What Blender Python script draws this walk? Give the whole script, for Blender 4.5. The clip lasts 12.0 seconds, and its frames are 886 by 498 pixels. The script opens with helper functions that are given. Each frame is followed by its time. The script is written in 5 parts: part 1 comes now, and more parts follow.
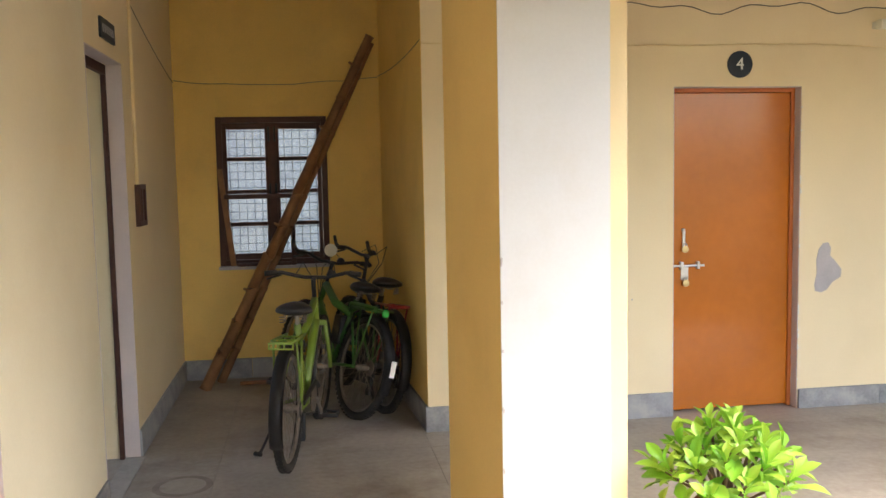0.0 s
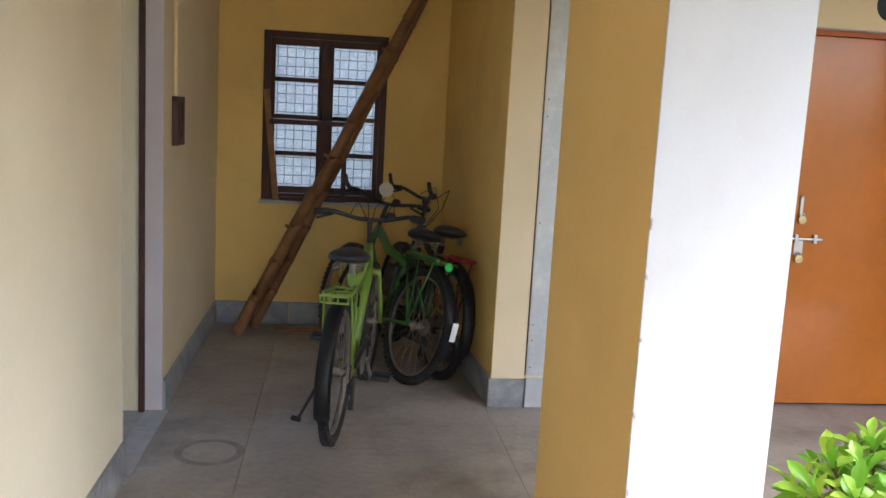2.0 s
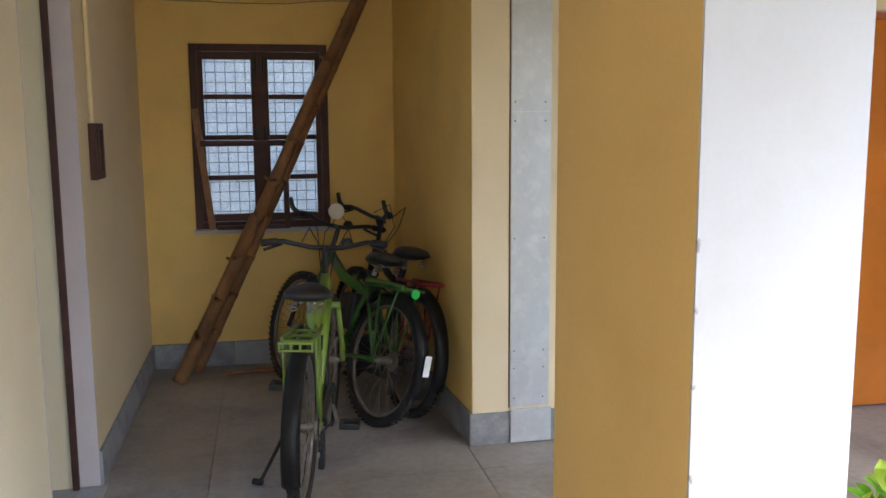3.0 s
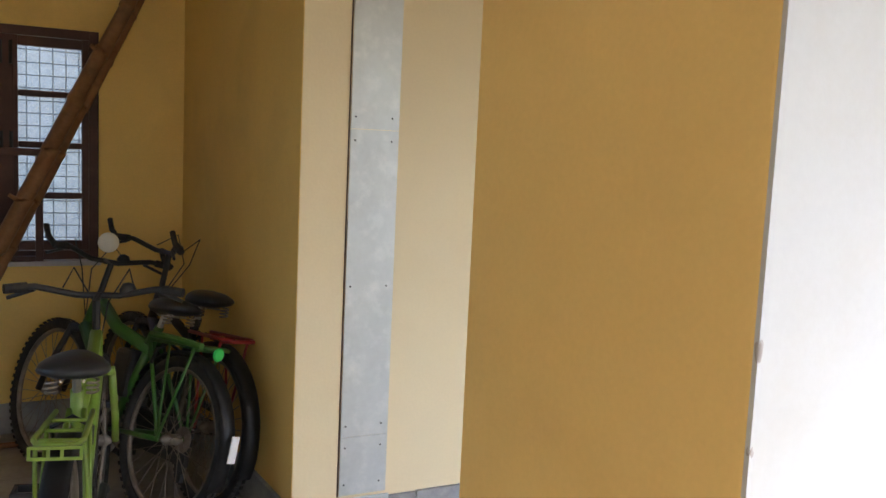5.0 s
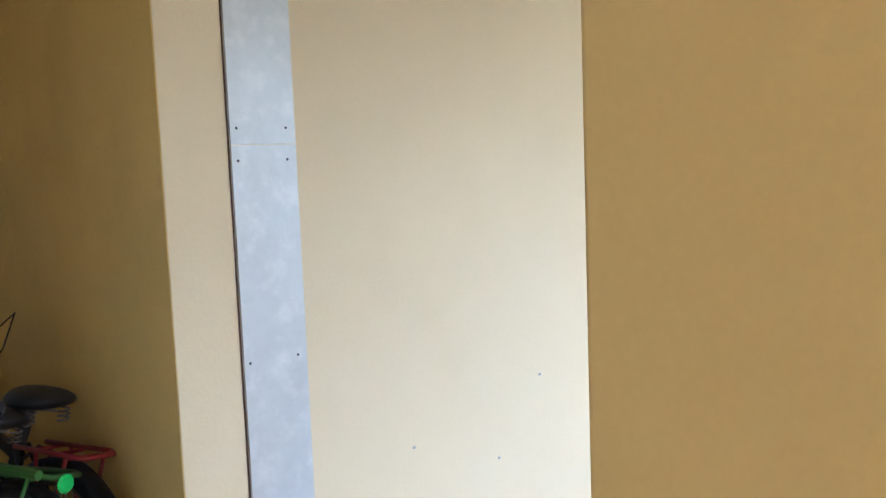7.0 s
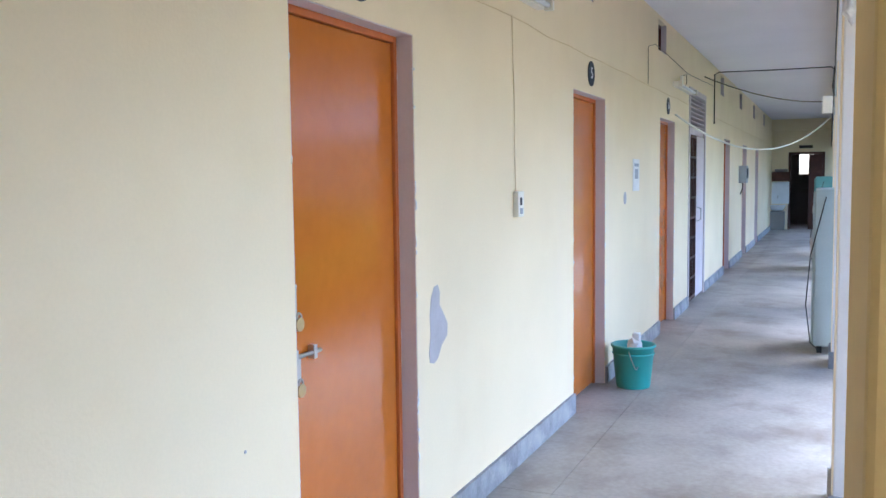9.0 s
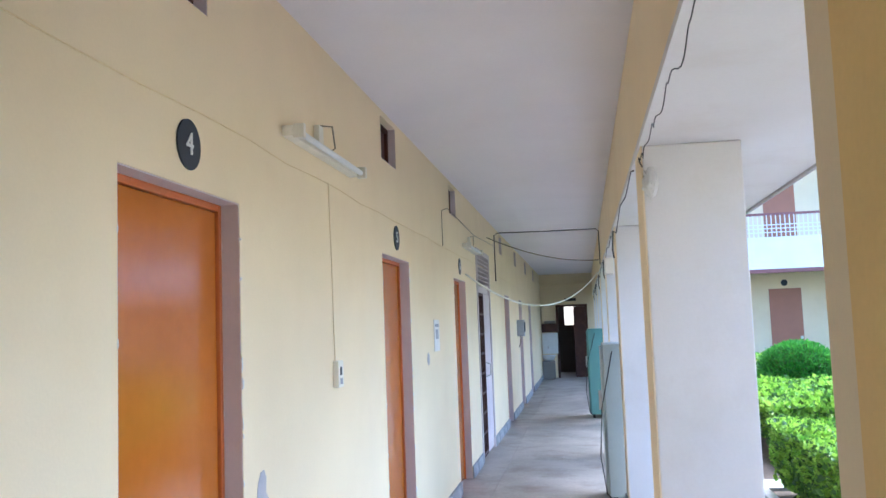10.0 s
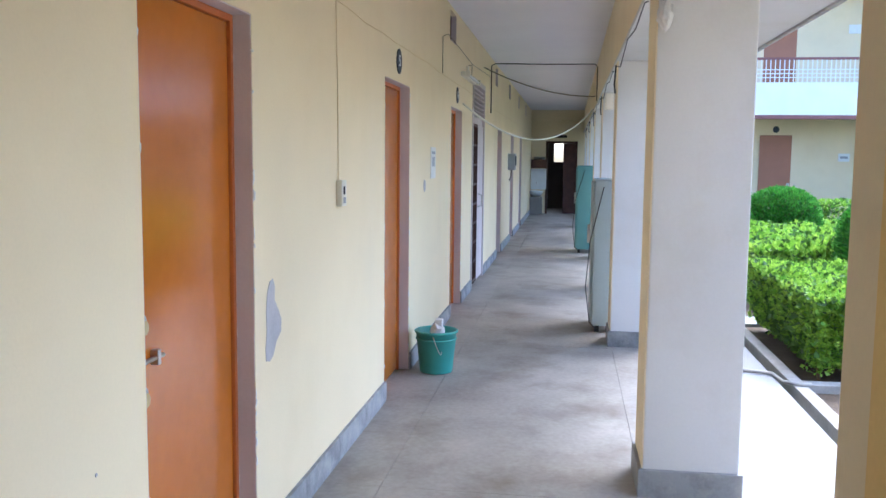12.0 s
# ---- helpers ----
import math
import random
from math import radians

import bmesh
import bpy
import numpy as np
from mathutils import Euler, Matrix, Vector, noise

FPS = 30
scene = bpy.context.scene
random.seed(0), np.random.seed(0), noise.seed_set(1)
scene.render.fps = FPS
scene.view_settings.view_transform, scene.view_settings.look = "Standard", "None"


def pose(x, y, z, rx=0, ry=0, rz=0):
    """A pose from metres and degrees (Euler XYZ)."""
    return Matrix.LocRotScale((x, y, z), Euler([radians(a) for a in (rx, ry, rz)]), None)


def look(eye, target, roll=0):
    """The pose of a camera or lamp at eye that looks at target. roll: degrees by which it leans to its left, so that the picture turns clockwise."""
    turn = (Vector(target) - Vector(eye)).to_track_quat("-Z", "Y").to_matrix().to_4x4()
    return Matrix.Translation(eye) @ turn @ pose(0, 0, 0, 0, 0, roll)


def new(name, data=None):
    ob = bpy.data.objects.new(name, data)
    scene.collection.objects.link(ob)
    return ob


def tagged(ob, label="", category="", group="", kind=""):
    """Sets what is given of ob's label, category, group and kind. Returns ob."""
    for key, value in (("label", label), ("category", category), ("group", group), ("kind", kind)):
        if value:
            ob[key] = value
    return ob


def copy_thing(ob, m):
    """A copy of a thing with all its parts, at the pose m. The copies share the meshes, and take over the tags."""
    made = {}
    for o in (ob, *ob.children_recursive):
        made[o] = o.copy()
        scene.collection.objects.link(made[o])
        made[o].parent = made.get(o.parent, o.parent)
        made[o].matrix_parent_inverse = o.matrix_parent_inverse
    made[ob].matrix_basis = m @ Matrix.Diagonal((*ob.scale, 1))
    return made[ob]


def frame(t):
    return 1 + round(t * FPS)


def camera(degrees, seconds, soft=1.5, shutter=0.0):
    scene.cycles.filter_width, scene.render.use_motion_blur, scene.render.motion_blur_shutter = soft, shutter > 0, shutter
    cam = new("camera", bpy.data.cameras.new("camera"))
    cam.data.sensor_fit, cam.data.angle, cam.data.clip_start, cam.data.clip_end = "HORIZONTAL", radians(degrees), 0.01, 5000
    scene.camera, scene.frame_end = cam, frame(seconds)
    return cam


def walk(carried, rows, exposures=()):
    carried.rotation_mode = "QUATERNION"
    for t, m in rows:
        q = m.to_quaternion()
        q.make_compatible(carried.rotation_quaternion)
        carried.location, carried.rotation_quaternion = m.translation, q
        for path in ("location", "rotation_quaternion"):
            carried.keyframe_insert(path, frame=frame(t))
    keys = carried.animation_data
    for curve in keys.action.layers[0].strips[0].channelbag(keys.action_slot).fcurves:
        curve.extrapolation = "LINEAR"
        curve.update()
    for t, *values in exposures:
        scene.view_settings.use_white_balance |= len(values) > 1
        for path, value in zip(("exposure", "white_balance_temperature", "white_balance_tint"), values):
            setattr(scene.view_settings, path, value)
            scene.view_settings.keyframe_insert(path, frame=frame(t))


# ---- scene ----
cam = camera(53.9, 12.0)
PATH = [
    (0, (1.141, -0.143, 1.555), (1.444, 1.827, 1.38), -1.1),
    (0.5, (1.082, 0.039, 1.528), (1.271, 2.029, 1.445), -0.8),
    (1, (1.056, 0.22, 1.513), (1.267, 2.206, 1.422), -0.1),
    (1.5, (0.998, 0.398, 1.517), (1.244, 2.37, 1.289), 1.5),
    (2, (0.974, 0.609, 1.489), (1.223, 2.571, 1.19), 3.1),
    (2.5, (0.927, 0.834, 1.473), (1.241, 2.788, 1.184), 2.2),
    (2.7, (0.901, 0.94, 1.498), (1.238, 2.891, 1.218), 0.6),
    (4.5, (0.884, 1.737, 1.5), (1.632, 3.57, 1.22), 3.4),
    (5, (0.881, 1.945, 1.493), (1.776, 3.72, 1.271), 2.6),
    (5.5, (0.884, 2.189, 1.514), (1.922, 3.884, 1.292), 0.6),
    (6, (0.908, 2.383, 1.527), (1.988, 4.038, 1.221), -1.0),
    (6.5, (0.993, 2.627, 1.524), (2.129, 4.253, 1.268), -0.3),
    (6.7, (1.001, 2.709, 1.513), (2.166, 4.32, 1.294), -1.2),
    (8.5, (1.115, 3.344, 1.491), (2.811, 4.382, 1.279), -0.7),
    (9, (1.162, 3.485, 1.5), (2.984, 4.294, 1.339), -0.7),
    (9.5, (1.208, 3.654, 1.549), (3.151, 4.129, 1.522), -0.6),
    (10, (1.222, 3.739, 1.574), (3.189, 4.049, 1.753), -2.1),
    (10.5, (1.193, 3.767, 1.551), (3.176, 3.955, 1.731), -3.4),
    (11, (1.161, 3.79, 1.531), (3.15, 3.99, 1.547), -1.5),
    (11.5, (1.209, 3.829, 1.529), (3.187, 4.071, 1.357), 0.3),
    (12, (1.153, 3.809, 1.537), (3.122, 4.094, 1.333), 0.6),
]
EXPOSURES = [(0, 2.68, 6850, 10), (1.5, 2.7, 6200, 10), (2.5, 2.65, 5850, 10), (5, 2.68, 6200, 10), (6.5, 3.0, 5450, 10), (8.5, 2.97, 4850, 10), (10, 3.0, 4950, 10), (12, 2.72, 5150, 10)]
walk(cam, [(t, look(eye, target, roll)) for t, eye, target, roll in PATH], EXPOSURES)

# ---- world and sun ----
world = bpy.data.worlds.new("world")
scene.world = world
world.use_nodes = True
wn = world.node_tree.nodes
sky = wn.new("ShaderNodeTexSky")
sky.sky_type = "NISHITA"
sky.sun_disc = False
sky.sun_elevation = radians(54)
sky.sun_rotation = radians(118)
sky.air_density, sky.dust_density, sky.ozone_density = 1.0, 4.0, 1.0
wn["Background"].inputs[1].default_value = 0.15
world.node_tree.links.new(sky.outputs[0], wn["Background"].inputs[0])
sun_data = bpy.data.lights.new("sun", "SUN")
sun_data.energy, sun_data.angle, sun_data.color = 0.3, radians(40), (1.0, 0.97, 0.93)
sun = new("sun", sun_data)
sun.matrix_world = look((16.8, -4.7, 13.8), (8, 0, 0))

# ---- materials ----
MATS = {}


def mat(name, color, rough=0.7, var=0.12, scale=3.0, bump=0.15, fine=60.0, metal=0.0, stain=None, stain_amount=0.0, stain_scale=1.2, spec=0.5, per_object=0.0):
    """A procedural surface: colour with cloudy variation, fine grain, patchy stains and a fine relief."""
    if name in MATS:
        return MATS[name]
    m = bpy.data.materials.new(name)
    m.use_nodes = True
    nt = m.node_tree
    n, l = nt.nodes, nt.links
    b = n["Principled BSDF"]
    b.inputs["Roughness"].default_value = rough
    b.inputs["Metallic"].default_value = metal
    b.inputs["Specular IOR Level"].default_value = spec
    tc = n.new("ShaderNodeTexCoord")
    big = n.new("ShaderNodeTexNoise")
    big.inputs["Scale"].default_value, big.inputs["Detail"].default_value = scale, 5
    l.new(tc.outputs["Object"], big.inputs["Vector"])
    small = n.new("ShaderNodeTexNoise")
    small.inputs["Scale"].default_value, small.inputs["Detail"].default_value = fine, 3
    l.new(tc.outputs["Object"], small.inputs["Vector"])
    add = n.new("ShaderNodeMath")
    add.operation = "MULTIPLY_ADD"
    l.new(small.outputs["Fac"], add.inputs[0])
    add.inputs[1].default_value = 0.4
    l.new(big.outputs["Fac"], add.inputs[2])
    if per_object:
        info = n.new("ShaderNodeObjectInfo")
        more = n.new("ShaderNodeMath")
        more.operation = "MULTIPLY_ADD"
        l.new(info.outputs["Random"], more.inputs[0])
        more.inputs[1].default_value = per_object
        l.new(add.outputs[0], more.inputs[2])
        add = more
    ramp = n.new("ShaderNodeValToRGB")
    ramp.color_ramp.elements[0].position, ramp.color_ramp.elements[1].position = 0.4, 1.0
    ramp.color_ramp.elements[0].color = [c * (1 - var) for c in color] + [1]
    ramp.color_ramp.elements[1].color = [min(1, c * (1 + var)) for c in color] + [1]
    l.new(add.outputs[0], ramp.inputs["Fac"])
    out = ramp.outputs["Color"]
    if stain:
        sn = n.new("ShaderNodeTexNoise")
        sn.inputs["Scale"].default_value, sn.inputs["Detail"].default_value, sn.inputs["Roughness"].default_value = stain_scale, 8, 0.65
        l.new(tc.outputs["Object"], sn.inputs["Vector"])
        sr = n.new("ShaderNodeMapRange")
        sr.inputs["From Min"].default_value, sr.inputs["From Max"].default_value = 0.5, 0.72
        sr.inputs["To Max"].default_value = stain_amount
        l.new(sn.outputs["Fac"], sr.inputs["Value"])
        mx = n.new("ShaderNodeMix")
        mx.data_type = "RGBA"
        l.new(sr.outputs[0], mx.inputs["Factor"])
        l.new(out, mx.inputs["A"])
        mx.inputs["B"].default_value = (*stain, 1)
        out = mx.outputs["Result"]
    l.new(out, b.inputs["Base Color"])
    if bump:
        bp = n.new("ShaderNodeBump")
        bp.inputs["Strength"].default_value, bp.inputs["Distance"].default_value = bump, 0.01
        l.new(add.outputs[0], bp.inputs["Height"])
        l.new(bp.outputs["Normal"], b.inputs["Normal"])
    MATS[name] = m
    return m


def leafmat(name, a, b2, rough=0.5, trans=0.35):
    m = bpy.data.materials.new(name)
    m.use_nodes = True
    n, l = m.node_tree.nodes, m.node_tree.links
    b = n["Principled BSDF"]
    b.inputs["Roughness"].default_value = rough
    g = n.new("ShaderNodeNewGeometry")
    r = n.new("ShaderNodeValToRGB")
    r.color_ramp.elements[0].color, r.color_ramp.elements[1].color = (*a, 1), (*b2, 1)
    l.new(g.outputs["Random Per Island"], r.inputs["Fac"])
    l.new(r.outputs["Color"], b.inputs["Base Color"])
    t = n.new("ShaderNodeBsdfTranslucent")
    l.new(r.outputs["Color"], t.inputs["Color"])
    mx = n.new("ShaderNodeMixShader")
    mx.inputs[0].default_value = trans
    l.new(b.outputs[0], mx.inputs[1])
    l.new(t.outputs[0], mx.inputs[2])
    l.new(mx.outputs[0], n["Material Output"].inputs["Surface"])
    return m


NICHE = mat("yellow_niche_paint", (0.82, 0.56, 0.165), 0.75, 0.08, 1.5, 0.15, 90, stain=(0.46, 0.30, 0.11), stain_amount=0.26, stain_scale=1.7)
CREAM = mat("cream_wall_paint", (0.82, 0.69, 0.45), 0.75, 0.05, 1.5, 0.12, 90, stain=(0.62, 0.45, 0.2), stain_amount=0.16)
# Paler, less saturated than CREAM; only for the wing stretch of the wall.
WINGCREAM = mat("paler_cream_wing_tone", (0.80, 0.73, 0.54), 0.75, 0.06, 1.5, 0.12, 90, stain=(0.66, 0.52, 0.28), stain_amount=0.2)
OCHRE = mat("ochre_wall_paint", (0.84, 0.60, 0.22), 0.75, 0.06, 1.5, 0.12, 90, stain=(0.5, 0.32, 0.1), stain_amount=0.2)
WHITE = mat("white_wash", (0.70, 0.685, 0.665), 0.85, 0.05, 2, 0.08, 70, stain=(0.58, 0.54, 0.47), stain_amount=0.4, stain_scale=2.2)
BLUEWASH = mat("bluish_white_wash", (0.60, 0.615, 0.63), 0.85, 0.05, 2, 0.08, 70, stain=(0.55, 0.52, 0.46), stain_amount=0.4, stain_scale=2.6)
CEIL = mat("ceiling_whitewash", (0.78, 0.74, 0.74), 0.9, 0.04, 1.2, 0.15, 60, stain=(0.66, 0.62, 0.62), stain_amount=0.25, stain_scale=0.7)
LILAC = mat("lilac_reveal_paint", (0.60, 0.52, 0.51), 0.8, 0.07, 3, 0.2, 80, stain=(0.75, 0.7, 0.66), stain_amount=0.3)
CEMENT = mat("smooth_cement_floor", (0.335, 0.305, 0.265), 0.5, 0.34, 1.9, 0.16, 30, stain=(0.17, 0.135, 0.095), stain_amount=0.85, stain_scale=1.8)
APRON = mat("pale_cement_apron", (0.27, 0.275, 0.29), 0.8, 0.12, 2, 0.2, 50, stain=(0.45, 0.44, 0.43), stain_amount=0.4)
STONE = mat("grey_skirting_stone", (0.23, 0.235, 0.24), 0.75, 0.4, 7, 0.35, 50, stain=(0.46, 0.44, 0.40), stain_amount=0.7, stain_scale=9, per_object=0.3)
KERB = mat("weathered_kerb_concrete", (0.42, 0.40, 0.37), 0.9, 0.2, 5, 0.4, 50, stain=(0.2, 0.19, 0.16), stain_amount=0.5, stain_scale=3)
SOIL = mat("dark_soil", (0.10, 0.07, 0.045), 0.95, 0.35, 8, 0.8, 60)
ORANGE = mat("orange_door_enamel", (0.48, 0.142, 0.012), 0.15, 0.12, 2.0, 0.03, 20, stain=(0.55, 0.18, 0.03), stain_amount=0.4)
ORANGE_FRAME = mat("orange_frame_enamel", (0.48, 0.13, 0.025), 0.4, 0.1, 4, 0.1, 40)
BROWN = mat("dark_brown_wood_paint", (0.06, 0.018, 0.010), 0.6, 0.25, 6, 0.2, 70, stain=(0.12, 0.06, 0.04), stain_amount=0.3, stain_scale=6)
BAMBOO = mat("dry_bamboo", (0.25, 0.115, 0.045), 0.6, 0.35, 9, 0.3, 60, stain=(0.1, 0.05, 0.02), stain_amount=0.6, stain_scale=7)
ALU = mat("aluminium_strip", (0.56, 0.58, 0.58), 0.45, 0.08, 5, 0.08, 40, metal=0.35, stain=(0.74, 0.74, 0.72), stain_amount=0.65, stain_scale=13)
STEEL = mat("dull_steel", (0.55, 0.53, 0.5), 0.35, 0.15, 15, 0.1, 90, metal=0.9)
BRASS = mat("worn_brass", (0.55, 0.42, 0.2), 0.4, 0.15, 15, 0.1, 90, metal=0.8)
BLACK = mat("black_rubber", (0.022, 0.021, 0.02), 0.75, 0.25, 20, 0.3, 90, stain=(0.14, 0.11, 0.08), stain_amount=0.5, stain_scale=9)
BLACKP = mat("black_plastic", (0.02, 0.02, 0.022), 0.45, 0.2, 15, 0.1, 90, stain=(0.1, 0.085, 0.065), stain_amount=0.22, stain_scale=8)
LIME = mat("lime_green_bicycle_enamel", (0.20, 0.31, 0.04), 0.4, 0.15, 10, 0.05, 60, stain=(0.2, 0.2, 0.08), stain_amount=0.5, stain_scale=9)
GREEN = mat("dark_green_bicycle_enamel", (0.045, 0.15, 0.022), 0.4, 0.2, 10, 0.05, 60, stain=(0.1, 0.09, 0.05), stain_amount=0.5, stain_scale=9)
BRIGHTGREEN = mat("bright_green_reflector", (0.06, 0.62, 0.12), 0.25, 0.1, 20, 0.05)
RED = mat("red_bicycle_enamel", (0.30, 0.02, 0.02), 0.4, 0.2, 10, 0.05, stain=(0.12, 0.06, 0.04), stain_amount=0.4, stain_scale=9)
RUST = mat("dirty_spoke_steel", (0.30, 0.26, 0.22), 0.5, 0.3, 30, 0.1, 90, metal=0.7)
LAMPWHITE = mat("ivory_plastic", (0.78, 0.74, 0.62), 0.4, 0.08, 10, 0.05)
NAVY = mat("navy_number_disc", (0.018, 0.028, 0.045), 0.55, 0.15, 8, 0.1)
LETTER = mat("white_lettering", (0.78, 0.79, 0.78), 0.7, 0.05, 8, 0.0)
PLASTER = mat("bare_grey_plaster", (0.45, 0.42, 0.42), 0.9, 0.12, 9, 0.4, 60)
BUCKET = mat("sea_green_plastic", (0.07, 0.34, 0.29), 0.4, 0.08, 6, 0.05, stain=(0.1, 0.36, 0.3), stain_amount=0.4, stain_scale=5)
PAPER = mat("dirty_white_paper", (0.76, 0.74, 0.70), 0.9, 0.1, 8, 0.2)
GREYPAPER = mat("grey_print", (0.35, 0.36, 0.38), 0.9, 0.1, 20, 0.0)
METALBOX = mat("grey_green_metal_cabinet", (0.42, 0.49, 0.49), 0.5, 0.08, 3, 0.05, stain=(0.3, 0.33, 0.32), stain_amount=0.35)
TEALBOX = mat("teal_metal_cabinet", (0.16, 0.36, 0.33), 0.5, 0.08, 3, 0.05)
TILE = mat("pale_teal_wall_tile", (0.58, 0.66, 0.63), 0.25, 0.06, 4, 0.03, per_object=0.2)
GROUT = mat("tile_grout", (0.35, 0.36, 0.34), 0.9, 0.1)
# Plaster darkened in colour to stand in for unlit rooms.
DARK = mat("plaster_dimness_in_colour", (0.25, 0.23, 0.21), 0.9, 0.1)
TERRA = mat("terracotta_pot", (0.48, 0.15, 0.06), 0.8, 0.18, 7, 0.25, stain=(0.55, 0.4, 0.3), stain_amount=0.3)
CABLE = mat("dirty_cable", (0.22, 0.19, 0.13), 0.7, 0.2, 20, 0)
CABLEDARK = mat("black_cable", (0.03, 0.03, 0.03), 0.6, 0.2, 20, 0)
PIPE = mat("cream_conduit", (0.80, 0.65, 0.36), 0.6, 0.06, 5, 0)
MAROON = mat("maroon_band_paint", (0.25, 0.11, 0.10), 0.8, 0.15, 3, 0.1)
FARDOOR = mat("tan_door_enamel", (0.36, 0.15, 0.08), 0.5, 0.08, 3, 0.05)
FARWHITE = mat("bright_white_parapet", (0.86, 0.87, 0.86), 0.85, 0.04, 2, 0.1)
GRASS = mat("court_ground", (0.16, 0.17, 0.09), 0.95, 0.35, 2, 0.8, 40, stain=(0.18, 0.14, 0.1), stain_amount=0.5)
BARK = mat("shrub_bark", (0.16, 0.11, 0.07), 0.9, 0.3, 20, 0.5)
LEAF = leafmat("hedge_leaf", (0.15, 0.34, 0.025), (0.40, 0.60, 0.07))
NEEDLE = leafmat("ball_shrub_leaf", (0.03, 0.15, 0.015), (0.14, 0.40, 0.04))
# Darker leaf copy: shade inside hedges and shrubs put into the colour.
INNERLEAF = leafmat("inner_leaf_painted_shade", (0.05, 0.11, 0.015), (0.12, 0.24, 0.03), trans=0.15)
POTLEAF = leafmat("broad_pot_leaf", (0.17, 0.42, 0.04), (0.42, 0.66, 0.10), 0.4)

GLASS = bpy.data.materials.new("frosted_glass")
GLASS.use_nodes = True
gn, gl = GLASS.node_tree.nodes, GLASS.node_tree.links
gt, gp, gm = gn.new("ShaderNodeBsdfTranslucent"), gn.new("ShaderNodeBsdfTransparent"), gn.new("ShaderNodeMixShader")
gt.inputs[0].default_value = (0.86, 0.90, 0.93, 1)
gp.inputs[0].default_value = (0.66, 0.74, 0.84, 1)
gm.inputs[0].default_value = 0.85
gl.new(gt.outputs[0], gm.inputs[1])
gl.new(gp.outputs[0], gm.inputs[2])
gg, gm2 = gn.new("ShaderNodeBsdfGlossy"), gn.new("ShaderNodeMixShader")
gg.inputs["Roughness"].default_value = 0.15
gm2.inputs[0].default_value = 0.05
gl.new(gm.outputs[0], gm2.inputs[1])
gl.new(gg.outputs[0], gm2.inputs[2])
gl.new(gm2.outputs[0], gn["Material Output"].inputs["Surface"])


# ---- mesh helpers ----
def part(name, bm, material, parent=None, label="", smooth=False):
    """Links a bmesh as one mesh object, under a thing or a part."""
    me = bpy.data.meshes.new(name)
    bm.normal_update()
    if smooth:
        for f in bm.faces:
            f.smooth = True
    bm.to_mesh(me)
    bm.free()
    me.materials.append(material)
    ob = new(name, me)
    if parent:
        ob.parent = parent
    if label:
        ob["label"] = label
    return ob


def thing(name, place, label, category, group="", rz=0, rx=0, ry=0):
    e = new(name)
    e.empty_display_size = 0.1
    e.matrix_basis = pose(*place, rx, ry, rz)
    return tagged(e, label, category, group)


def box(bm, x0, x1, y0, y1, z0, z1, bev=0.0, m=None):
    vs = bmesh.ops.create_cube(bm, size=1.0)["verts"]
    for v in vs:
        v.co = Vector(((x0 + x1) / 2 + v.co.x * (x1 - x0), (y0 + y1) / 2 + v.co.y * (y1 - y0), (z0 + z1) / 2 + v.co.z * (z1 - z0)))
    if bev:
        es = {e for v in vs for e in v.link_edges}
        r = bmesh.ops.bevel(bm, geom=list(es), offset=bev, segments=2, affect="EDGES", profile=0.6)
        vs = list({v for f in r["faces"] for v in f.verts} | {v for v in vs if v.is_valid})
    if m is not None:
        for v in vs:
            v.co = m @ v.co
    return bm


def bx(*a, **k):
    return box(bmesh.new(), *a, **k)


def tube(bm, pts, r, seg=8, closed=False, radii=None):
    """A round tube along points."""
    pts = [Vector(p) for p in pts]
    n = len(pts)
    rings = []
    up = None
    for i, p in enumerate(pts):
        if closed:
            d = (pts[(i + 1) % n] - pts[i - 1]).normalized()
        else:
            d = (pts[min(i + 1, n - 1)] - pts[max(i - 1, 0)]).normalized()
        if up is None:
            up = d.orthogonal().normalized()
        up = (up - d * up.dot(d)).normalized()
        side = d.cross(up)
        rr = radii[i] if radii else r
        rings.append([bm.verts.new(p + (up * math.cos(a) + side * math.sin(a)) * rr) for a in (2 * math.pi * k / seg for k in range(seg))])
    for i in range(n if closed else n - 1):
        a, b = rings[i], rings[(i + 1) % n]
        for k in range(seg):
            bm.faces.new((a[k], a[(k + 1) % seg], b[(k + 1) % seg], b[k]))
    if not closed:
        bm.faces.new(rings[0][::-1])
        bm.faces.new(rings[-1])
    return bm


def tb(pts, r, seg=8, closed=False, radii=None):
    return tube(bmesh.new(), pts, r, seg, closed, radii)


def lathe(bm, prof, seg=24, axis_m=None):
    rings = []
    for r, z in prof:
        rings.append([bm.verts.new((r * math.cos(2 * math.pi * k / seg), r * math.sin(2 * math.pi * k / seg), z)) for k in range(seg)])
    for a, b in zip(rings, rings[1:]):
        for k in range(seg):
            bm.faces.new((a[k], a[(k + 1) % seg], b[(k + 1) % seg], b[k]))
    if axis_m is not None:
        for ring in rings:
            for v in ring:
                v.co = axis_m @ v.co
    return bm


def disc(bm, r, thick, seg=28, m=None):
    return lathe(bm, [(0.0005, 0), (r, 0), (r, thick), (0.0005, thick)], seg, m)


